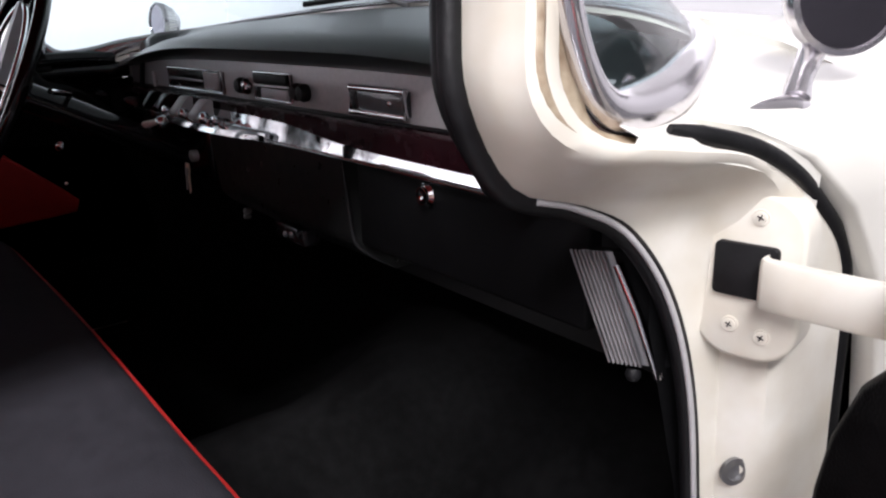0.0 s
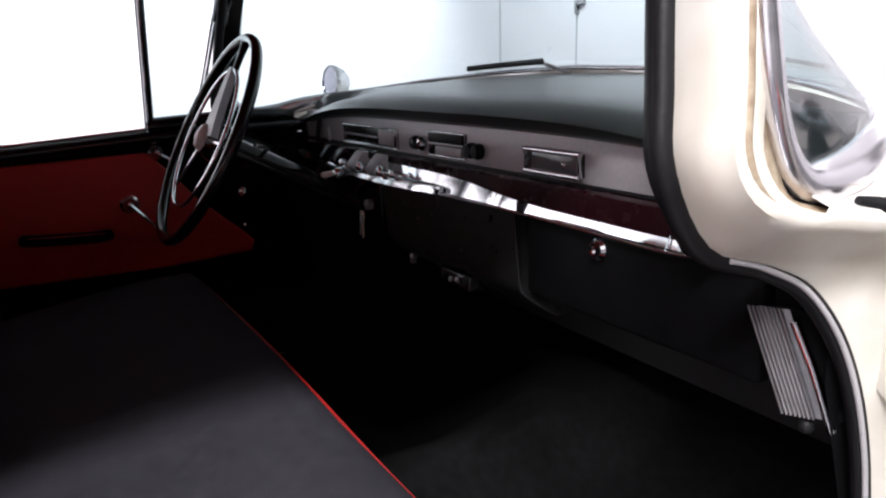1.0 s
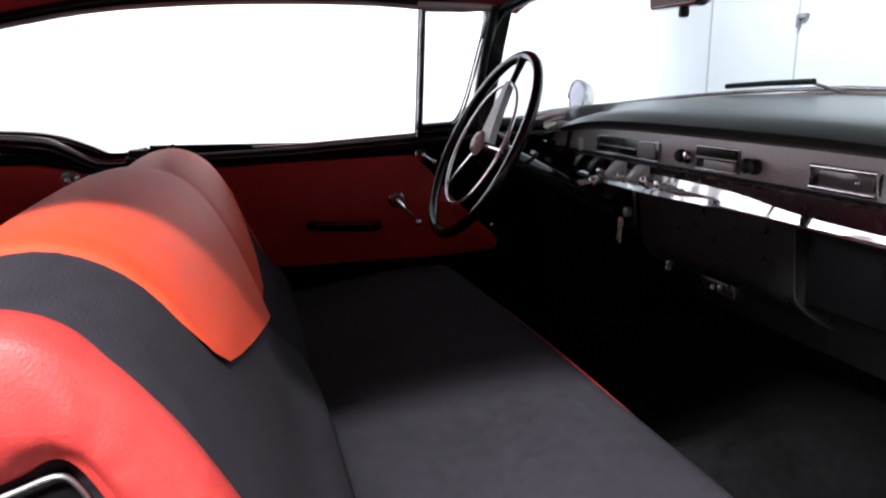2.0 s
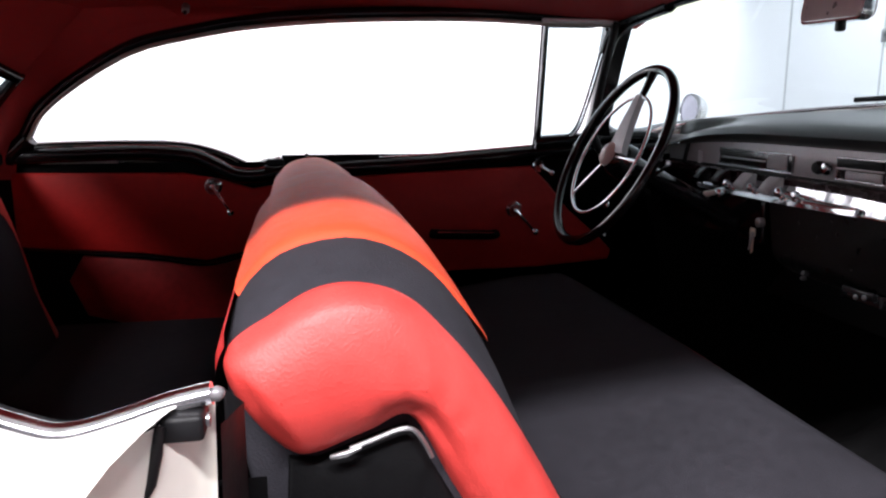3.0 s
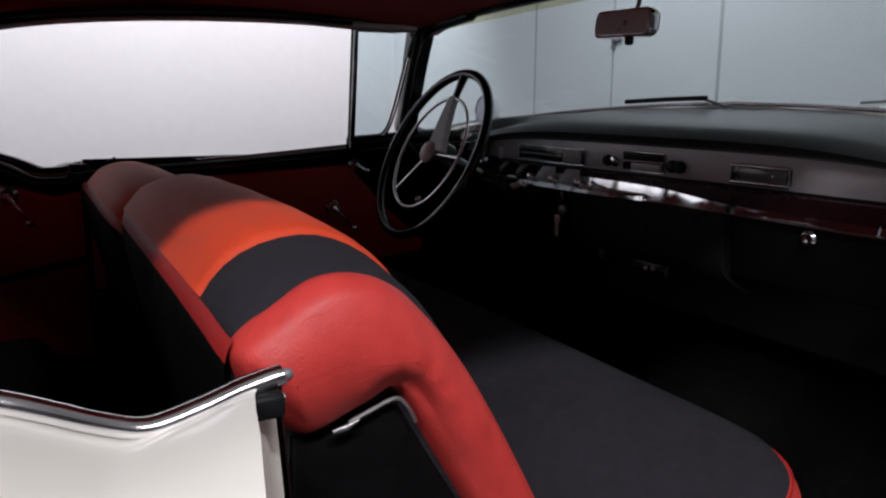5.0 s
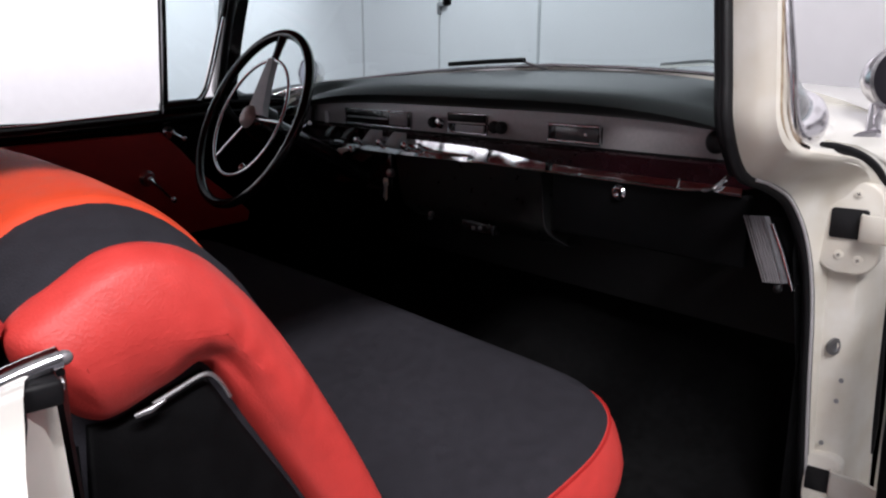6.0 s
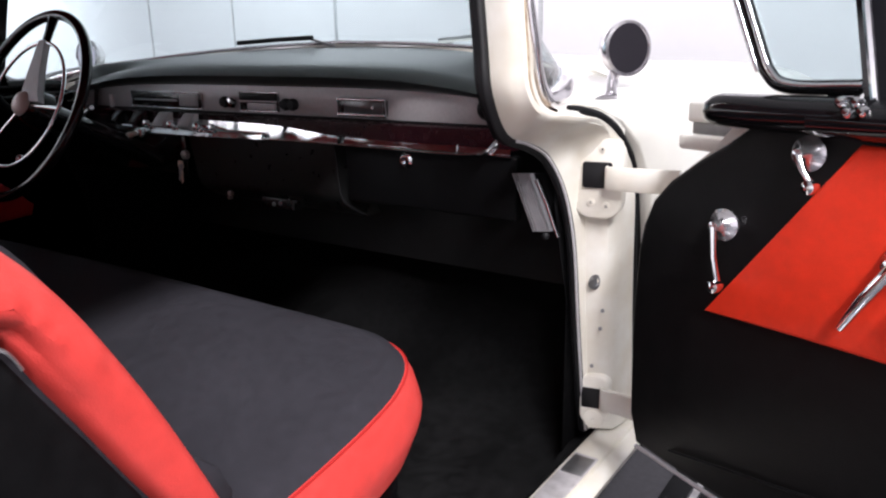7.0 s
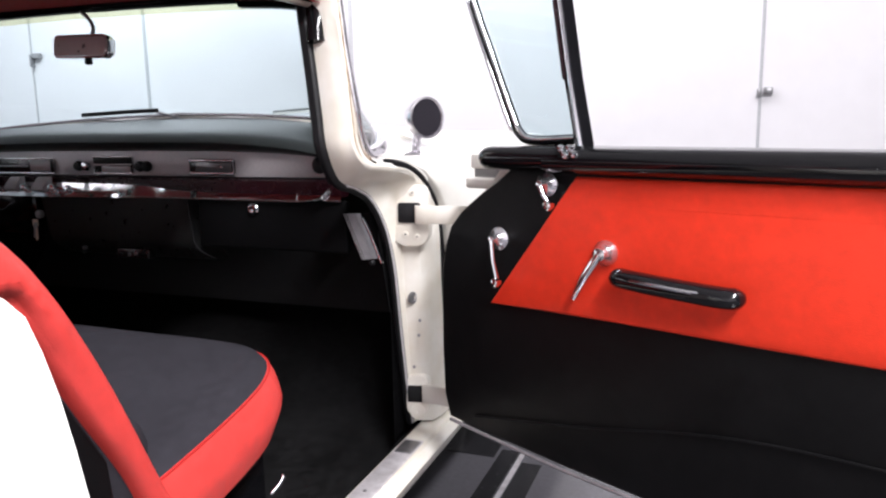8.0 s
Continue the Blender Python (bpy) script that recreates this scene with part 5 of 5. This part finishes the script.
def backrest(sgn, lab, sink=0.0):
    # the passenger half ends in a firm edge, the driver half rolls away from it
    if sgn > 0:
        inner = ((0.006, -0.060, 0.832), (0.008, -0.034, 0.828), (0.013, -0.022, 0.827), (0.03, -0.013, 0.829), (0.06, -0.005, 0.836), (0.11, 0.002, 0.848), (0.18, 0.006, 0.865))
    else:
        inner = ((0.006, -0.110, 0.84), (0.014, -0.080, 0.84), (0.027, -0.055, 0.842), (0.045, -0.034, 0.844), (0.07, -0.015, 0.846), (0.10, -0.003, 0.851), (0.15, 0.005, 0.862))
    rings = []
    for x, g in tuple((a - 0.001, b - 0.009) for a, b, c in inner) + ((0.24, 0.0), (0.4, 0.0), (0.6, 0.0), (0.70, 0.0), (0.775, -0.002), (0.797, -0.007), (0.806, -0.014), (0.811, -0.05)):
        rings.append(ring_smooth([Vector((sgn * v.x, v.y, v.z)) for v in seat_section(x, g, crown_at(x))]))
    bm = B()
    loft(bm, rings)
    bk = part("backrest", bm, CLOTH, fs, lab, sharp=70)
    # red insert over the top, from the front face to the rear edge
    rings = []
    for x, g, zl in inner + ( (0.3, 0.008, 0.893), (0.50, 0.008, 0.937), (0.60, 0.007, 0.959), (0.655, 0.007, 0.973), (0.678, 0.006, 0.990), (0.688, 0.003, 1.02), (0.692, -0.012, 1.04)):
        r = seat_section(x, g, crown_at(x))
        i = max(k for k in range(1, 6) if r[k].z < zl)
        first = r[i].lerp(r[i + 1], (zl - r[i].z) / (r[i + 1].z - r[i].z))
        line = [Vector((sgn * v.x, v.y, v.z)) for v in [first] + [v for v in r[i + 1:9] if (v - first).length > 0.012]]
        rings.append(spline(line, 34))
    bm = B()
    loft(bm, rings, False, False)
    part("top_insert", bm, INSERT, bk, "orange-red vinyl top insert", sharp=70)
    # outer bolster
    poly = [(-0.768, 0.570), (-0.786, 0.610), (-0.815, 0.670), (-0.852, 0.755), (-0.889, 0.837), (-0.925, 0.907), (-0.958, 0.965), (-0.988, 1.009), (-1.009, 1.034), (-1.030, 1.055), (-1.052, 1.067), (-1.080, 1.072), (-1.107, 1.067), (-1.135, 1.051), (-1.164, 1.030), (-1.166, 1.008),
            (-1.150, 0.978), (-1.126, 0.953), (-1.105, 0.950), (-1.066, 0.964), (-1.036, 0.972), (-1.005, 0.917), (-0.972, 0.858), (-0.935, 0.790), (-0.882, 0.700), (-0.853, 0.640), (-0.822, 0.570)]

    def ring(x, f):
        n = len(poly)
        out = []
        for i in range(n):
            a, b, c = Vector(poly[i - 1]), Vector(poly[i]), Vector(poly[(i + 1) % n])
            e = ((b - a).normalized() + (c - b).normalized()).normalized()
            nn = Vector((-e.y, e.x))
            out.append(Vector((sgn * x, b.x + nn.x * f, b.y + nn.y * f)))
        return ring_smooth(out, 8)
    spine = [Vector(p) for p in ((-0.808, 0.60), (-0.850, 0.69), (-0.898, 0.785), (-0.940, 0.865), (-0.984, 0.945), (-1.028, 1.005), (-1.078, 1.012), (-1.128, 1.000))]

    def dome(edge):
        """Rings from the bolster's edge in to its spine: a padded face, with folds gathered at the notch."""
        ends = []
        for v in edge:
            p = Vector((v.y, v.z))
            best = None
            for a, b in zip(spine, spine[1:]):
                k = min(1.0, max(0.0, (p - a).dot(b - a) / (b - a).length_squared))
                q = a.lerp(b, k)
                if best is None or (p - q).length < (p - best).length:
                    best = q
            ends.append(best)
        out = []
        for s in range(9):
            t = s / 8 * 1.08
            r = []
            for v, e in zip(edge, ends):
                p = Vector((v.y, v.z)).lerp(e, t)
                d = Vector((p.x + 1.033, p.y - 0.966))
                fold = math.exp(-(d.length / 0.045) ** 2) * math.sin(min(1.0, t) * math.pi * 0.5 + 0.35)
                x = (0.003 + 0.009 * min(1.0, max(0.0, (e.y - 0.86) / 0.12))) * (1 - (1 - min(1.0, t)) ** 2) - 0.006 * math.exp(-(d.length / 0.022) ** 2) + 0.0013 * fold * math.cos(9 * math.atan2(d.y, d.x))
                r.append(Vector((v.x + sgn * x, p.x, p.y)))
            out.append(r)
        return out
    bm = B()
    loft(bm, [ring(0.782, 0.012), ring(0.788, 0.004), ring(0.797, -0.001), ring(0.808, -0.001), ring(0.820, 0.003), ring(0.829, 0.008)] + dome(ring(0.832, 0.013)), True, False)
    bmesh.ops.remove_doubles(bm, verts=bm.verts[:], dist=0.0004)
    part("side_bolster", bm, SEATRED, bk, "red vinyl side bolster", sharp=75)
    bm = B()
    prism(bm, [(-1.126, 0.948), (-1.105, 0.945), (-1.066, 0.959), (-1.038, 0.967), (-1.007, 0.910), (-0.972, 0.850), (-0.90, 0.72), (-0.88, 0.50), (-1.08, 0.50), (-1.135, 0.75)], lambda a, b, d: Vector((sgn * (0.818 - d), a, b)), 0.07, 0.006)
    hc = part("hinge_cover", bm, BLACKVINYL, bk, "black lower side cover")
    part("trim_edge", sweep(B(), spline([(sgn * 0.826, y, z) for y, z in ((-1.082, 0.956), (-1.064, 0.962), (-1.046, 0.968), (-1.036, 0.967), (-1.028, 0.957), (-1.022, 0.944))], 16), 0.0019, 6), STEEL, hc, "thin metal edge trim")
    part("trim_clip", sweep(B(), [(sgn * 0.827, -1.096, 0.951), (sgn * 0.830, -1.086, 0.954), (sgn * 0.829, -1.074, 0.958)], 0.0028, 8, taper=[0.7, 1.0, 0.5]), STEEL, hc, "small metal clip")
    # rolled red rim along the rear of the top, black cover below it
    rim, cov = [], []
    for x, g in tuple((a, b - 0.004) for a, b, c in inner[1:]) + ((0.24, 0.005), (0.4, 0.005), (0.6, 0.005), (0.74, 0.005), (0.79, 0.005), (0.812, 0.002)):
        r = ring_smooth([Vector((sgn * v.x, v.y, v.z)) for v in seat_section(x, g, crown_at(x))], 8)
        rim.append(r[64:69])
        cov.append(r[68:105])
    bm = B()
    loft(bm, rim, False, False)
    # rim takes the darker red copy, shade at the rear in its colour
    part("rear_rim", bm, SHADERED, bk, "red vinyl rear rim in a shaded red", sharp=70)
    bm = B()
    loft(bm, cov, False, False)
    part("back_cover", bm, BLACKVINYL, bk, "black rear cover", sharp=70)
    for ob in [bk] + list(bk.children_recursive):
        ob.data.transform(Matrix.Translation((0, 0, sink)))
    return bk


backrest(1, "charcoal cloth passenger backrest")
backrest(-1, "charcoal cloth driver backrest", sink=-0.032)
# cushion
TOPO = [(-0.70, -0.362), (-0.40, -0.352), (0.0, -0.350), (0.40, -0.350), (0.58, -0.348), (0.68, -0.360), (0.745, -0.400), (0.782, -0.470), (0.796, -0.56), (0.800, -0.68), (0.798, -0.82), (0.795, -0.95), (0.76, -0.985), (0.60, -0.99), (0.2, -0.99),
        (-0.2, -0.99), (-0.60, -0.99), (-0.76, -0.985), (-0.795, -0.95), (-0.798, -0.82), (-0.800, -0.68), (-0.796, -0.56), (-0.782, -0.470), (-0.745, -0.40)]


def cush_z(x, y):
    s = (y + 0.37) / -0.6
    return 0.708 - 0.098 * max(0, s) + 0.012 * math.exp(-((x / 0.5) ** 2))


def ring_at(f, dz):
    c = Vector((0, -0.66))
    out = []
    for x, y in TOPO:
        v = Vector((x, y))
        d = (v - c).normalized()
        w = v + d * f
        out.append(Vector((w.x, w.y, cush_z(w.x, w.y) + dz)))
    return ring_smooth(out, 4)


bm = B()
loft(bm, [ring_at(0.0, -0.008), ring_at(-0.012, 0.004), ring_at(-0.05, 0.012), ring_at(-0.15, 0.018), ring_at(-0.28, 0.020)])
cu = part("cushion", bm, CLOTH, fs, "charcoal cloth seat cushion", sharp=70)
bm = B()
top_r = ring_at(0.002, -0.006)
rings = [top_r, [v + Vector((v.x * 0.010, 0.008, -0.020)) for v in top_r], [v + Vector((v.x * 0.018, 0.013, -0.046)) for v in top_r], [v + Vector((v.x * 0.022, 0.015, -0.064)) for v in top_r], [v + Vector((v.x * 0.021, 0.013, -0.080)) for v in top_r], [v + Vector((v.x * 0.006, 0.0, -0.124)) for v in top_r], [Vector((v.x * 0.97, v.y - 0.02, v.z - 0.132)) for v in top_r]]
loft(bm, rings)
part("boxing", bm, SEATRED, cu, "red vinyl cushion side", sharp=60)
part("piping", sweep(B(), [v + Vector((0, 0, -0.001)) for v in top_r], 0.0022, 6, closed=True), SHADERED, cu, "red piping")
bm = B()
box(bm, -0.74, 0.74, -1.02, -0.42, 0.31, 0.57, 0.01)
part("seat_base", bm, BLACKPAINT, fs, "black seat frame")
part("adjuster", sweep(B(), spline([(0.812, -0.512, 0.476), (0.820, -0.498, 0.487), (0.824, -0.486, 0.498), (0.818, -0.480, 0.502)], 12), 0.0036, 8, taper=[0.8, 1.3, 0.8, 1.2, 0.8, 1.0, 0.7, 1.2, 0.9, 1.3, 1.0, 0.6]), CHROME, fs, "small chrome seat adjuster")
# ---------------------------------------------------------------- rear bench
rs = thing("rear_seat", (0, -1.8, 0.3), "red and charcoal rear bench seat", "seat")
bm = B()
prof = [(-1.72, 0.55), (-1.77, 0.75), (-1.82, 0.96), (-1.87, 1.075), (-1.93, 1.095), (-2.0, 1.05), (-2.0, 0.6)]
loft(bm, [ring_smooth([Vector((x, y, z - d)) for y, z in prof], 3) for x, d in ((-0.70, 0.10), (-0.685, 0.04), (-0.64, 0.008), (-0.5, 0), (0, 0), (0.5, 0), (0.64, 0.008), (0.685, 0.04), (0.70, 0.10))])
rb = part("backrest", bm, SEATRED, rs, "red vinyl rear backrest", sharp=70)
bm = B()
loft(bm, [ring_smooth([Vector((x, y + 0.012, z)) for y, z in ((-1.715, 0.55), (-1.765, 0.75), (-1.80, 0.90), (-1.85, 0.94), (-1.85, 0.6))], 3) for x in (-0.60, -0.5, 0, 0.5, 0.60)])
part("insert", bm, CLOTH, rb, "charcoal cloth centre")
bm = B()
box(bm, -0.79, 0.79, -1.80, -1.28, 0.36, 0.62, 0.05, 4)
part("cushion", bm, CLOTH, rs, "charcoal cloth rear cushion")

# ---------------------------------------------------------------- passenger door, open
AD = -22.0
door = thing("passenger_door", (0.9232, -0.0743, 0.0), "open passenger door with red vinyl panel", "door", turn=AD)
# local: x along the door from the hinge, y outwards, z up


def dp(y0):
    return lambda a, b, d: Vector((a, y0 + d, b))


EDGE = [(0.122, 0.508), (0.106, 0.56), (0.102, 0.66), (0.102, 0.78), (0.106, 0.86), (0.114, 0.905), (0.132, 0.950), (0.162, 0.984), (0.213, 1.022), (0.257, 1.050), (0.30, 1.082)]
poly = EDGE + [(0.7, 1.084), (1.22, 1.082), (1.235, 0.9), (1.235, 0.6), (1.225, 0.450), (1.0, 0.454), (0.62, 0.469), (0.43, 0.480), (0.21, 0.498)]
part("lining", prism(B(), poly, dp(0.0), 0.03, 0.008), LINING, door, "black vinyl door lining", local=True, sharp=50)
poly2 = [(0.115, 0.53), (0.097, 0.66), (0.097, 0.80), (0.104, 0.90), (0.13, 0.955), (0.165, 0.995), (0.215, 1.035), (0.25, 1.075), (0.7, 1.085), (1.24, 1.082), (1.245, 0.8), (1.235, 0.445), (0.6, 0.460), (0.2, 0.485)]
part("shell", prism(B(), poly2, dp(0.03), 0.105, 0.0), IVORY, door, "ivory painted door shell", local=True, sharp=50)
poly = [(0.456, 1.070), (0.251, 0.797), (0.40, 0.801), (0.547, 0.804), (0.80, 0.806), (1.19, 0.812), (1.205, 0.85), (1.205, 1.05), (1.19, 1.074)]
# the same door red with direct lamp light put into its colour
rp = part("red_panel", prism(B(), poly[::-1], dp(-0.012), 0.014, 0.007), LITRED, door, "red vinyl insert in a lamp-lit red", local=True, sharp=50)
part("stitched_crease", sweep(B(), [Vector((0.42, -0.0115, 1.020)), Vector((0.8, -0.0115, 1.023)), Vector((1.19, -0.0115, 1.022))], 0.0008, 6), LITRED, rp)
bm = B()
prof = [(0.03, 0.006), (0.0, 0.010), (-0.028, 0.004), (-0.040, -0.012), (-0.036, -0.030), (-0.014, -0.040), (0.03, -0.040)]
loft(bm, [ring_smooth([Vector((u, a, 1.116 + b)) for a, b in prof], 3) for u in (0.40, 0.46, 0.7, 1.0, 1.24)])
part("belt_rail", bm, BLACKPAINT, door, "glossy black rolled belt rail", local=True, sharp=70)
bm = B()
sweep(bm, spline([(0.240, 0.0, 1.100), (0.262, -0.008, 1.101), (0.32, -0.012, 1.102), (0.42, -0.012, 1.104), (0.468, -0.01, 1.104)], 18), 0.028, 12, flat=0.85, taper=[0.6, 0.85, 0.95] + [1.0] * 15)
part("vent_sill", bm, BLACKPAINT, door, "glossy black rounded vent window sill", local=True, sharp=70)
# small chrome latch
bm = B()
for du, dz in ((0.444, 1.122), (0.453, 1.110), (0.463, 1.123), (0.471, 1.112)):
    lathe(bm, [(0.007, 0), (0.0075, 0.006), (0.004, 0.012), (0.001, 0.0125)], (du, -0.036, dz), (0, -1, 0.3), 10)
part("vent_latch", bm, CHROME, door, "chrome vent window latch", local=True)
# vent window
vf = spline([(0.152, 0.035, 1.50), (0.180, 0.03, 1.415), (0.232, 0.022, 1.306), (0.288, 0.014, 1.192), (0.312, 0.010, 1.152), (0.345, 0.008, 1.136), (0.44, 0.006, 1.138)], 40)
vfr = part("vent_frame", sweep(B(), vf, 0.0105, 8), BLACKPAINT, door, "black vent window frame", local=True)
part("frame_bead", sweep(B(), [v + Vector((0.007, -0.008, 0.003)) for v in vf], 0.0045, 8), CHROME, vfr)
part("frame_bead", sweep(B(), [v + Vector((-0.009, -0.006, -0.002)) for v in vf[:26]], 0.0045, 8), CHROME, vfr)
vpo = [(0.380, 0.030, 1.50), (0.396, 0.024, 1.395), (0.428, 0.012, 1.25), (0.462, 0.004, 1.112)]
bm = B()
loft(bm, [[Vector(v) + Vector((a, b, 0)) for a, b in ((-0.009, -0.006), (0.006, -0.008), (0.010, 0.0), (0.010, 0.030), (-0.009, 0.030))] for v in vpo])
pst = part("vent_post", bm, BLACKPAINT, door, "dark vent window post", local=True)
part("post_bead", sweep(B(), [Vector(v) + Vector((0.006, -0.010, 0)) for v in vpo], 0.005, 6), CHROME, pst)
part("post_strip", sweep(B(), [Vector(v) + Vector((-0.006, -0.009, 0)) for v in vpo[:3]], 0.0045, 6), MAROON, pst)
bm = B()
loft(bm, [[Vector((0.157, 0.033, 1.50)), Vector((0.378, 0.029, 1.50))], [Vector((0.236, 0.022, 1.30)), Vector((0.416, 0.018, 1.30))], [Vector((0.320, 0.009, 1.143)), Vector((0.452, 0.006, 1.143))]], False, False)
g = part("vent_glass", bm, WSGLASS, door, local=True)
g.visible_shadow = False
part("vent_top", sweep(B(), [(0.150, 0.035, 1.50), (0.382, 0.030, 1.50)], 0.010, 8), BLACKPAINT, vfr)
# cranks, handle, armrest
crank(door, (0.273, -0.002, 0.936), (0.289, -0.002, 0.851), (0, -1, 0), local=True)
crank(door, (0.391, -0.002, 1.053), (0.416, -0.002, 1.016), (0, -1, 0), local=True)
handle(door, (0.526, -0.012, 0.934), (0.478, -0.012, 0.847), (0, -1, 0), local=True)
bm = B()
sweep(bm, spline([(0.562, -0.022, 0.894), (0.574, -0.036, 0.896), (0.622, -0.044, 0.895), (0.696, -0.046, 0.892), (0.758, -0.040, 0.889), (0.784, -0.024, 0.889)], 26), 0.0215, 12, flat=0.85, taper=[0.55, 0.8] + [1.0] * 21 + [0.9, 0.75, 0.5])
am = part("armrest", bm, BLACKPAINT, door, "glossy black armrest", local=True, sharp=70)
part("chrome_strip", sweep(B(), spline([(0.576, -0.054, 0.899), (0.636, -0.065, 0.900), (0.710, -0.065, 0.897), (0.780, -0.036, 0.892)], 16), 0.0034, 6), CHROME, am)
# map pocket fold on the lower lining
part("lower_fold", sweep(B(), spline([(0.20, -0.004, 0.53), (0.45, -0.006, 0.575), (0.80, -0.006, 0.645), (1.20, -0.006, 0.66)], 24), 0.003, 8, flat=0.6), LINING, door, local=True)
part("bottom_seal", sweep(B(), [(0.125, 0.0, 0.503), (0.21, 0.0, 0.494), (0.43, 0.0, 0.474), (0.7, 0.0, 0.460), (1.2, 0.0, 0.446)], 0.004, 6), VENTGREY, door, "thin metal bottom edge", local=True)
# ivory belt end of the outer skin
bm = B()
box(bm, 0.145, 0.36, 0.055, 0.137, 1.072, 1.104, 0.005, 3)
part("belt_cap", bm, IVORY, door, "ivory belt end of outer skin", local=True)
bm = B()
box(bm, 0.152, 0.36, 0.060, 0.130, 1.052, 1.073, 0.003, 2)
part("belt_underside", bm, STEEL, door, "dull grey channel under belt end", local=True)
bm = B()
box(bm, 0.142, 0.36, 0.040, 0.135, 1.030, 1.054, 0.006, 3)
part("belt_shoulder", bm, IVORY, door, local=True)
# hinge straps that run from the pillar into the door
bm = B()
rings = []
for x, y in ((0.918, 0.010), (0.918, -0.012), (0.920, -0.021), (0.926, -0.025), (0.95, -0.024), (1.0, -0.018), (1.05, -0.006)):
    rings.append([Vector((x, y, z)) + Vector((0, dy, 0)) for z, dy in ((0.937, 0.002), (0.940, 0), (0.976, 0), (0.979, 0.002), (0.979, 0.012), (0.937, 0.012))])
loft(bm, rings)
part("upper_hinge", bm, JAMB, car, "ivory painted upper door hinge arm")
bm = B()
rings = []
for x, y in ((0.905, 0.050), (0.905, 0.034), (0.910, 0.029), (0.95, 0.030), (1.0, 0.02)):
    rings.append([Vector((x, y, z)) + Vector((0, dy, 0)) for z, dy in ((0.468, 0.002), (0.471, 0), (0.511, 0), (0.514, 0.002), (0.514, 0.012), (0.468, 0.012))])
loft(bm, rings)
part("lower_hinge", bm, JAMB, car, "ivory painted lower door hinge arm")
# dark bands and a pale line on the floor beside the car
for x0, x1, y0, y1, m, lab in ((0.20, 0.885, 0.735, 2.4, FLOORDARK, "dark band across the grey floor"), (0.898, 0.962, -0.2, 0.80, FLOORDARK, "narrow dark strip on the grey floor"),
                               (0.968, 0.984, -0.2, 0.80, ALU, "thin pale line on the grey floor"), (0.990, 1.060, -0.2, 0.72, FLOORDARK, "narrow dark strip on the grey floor")):
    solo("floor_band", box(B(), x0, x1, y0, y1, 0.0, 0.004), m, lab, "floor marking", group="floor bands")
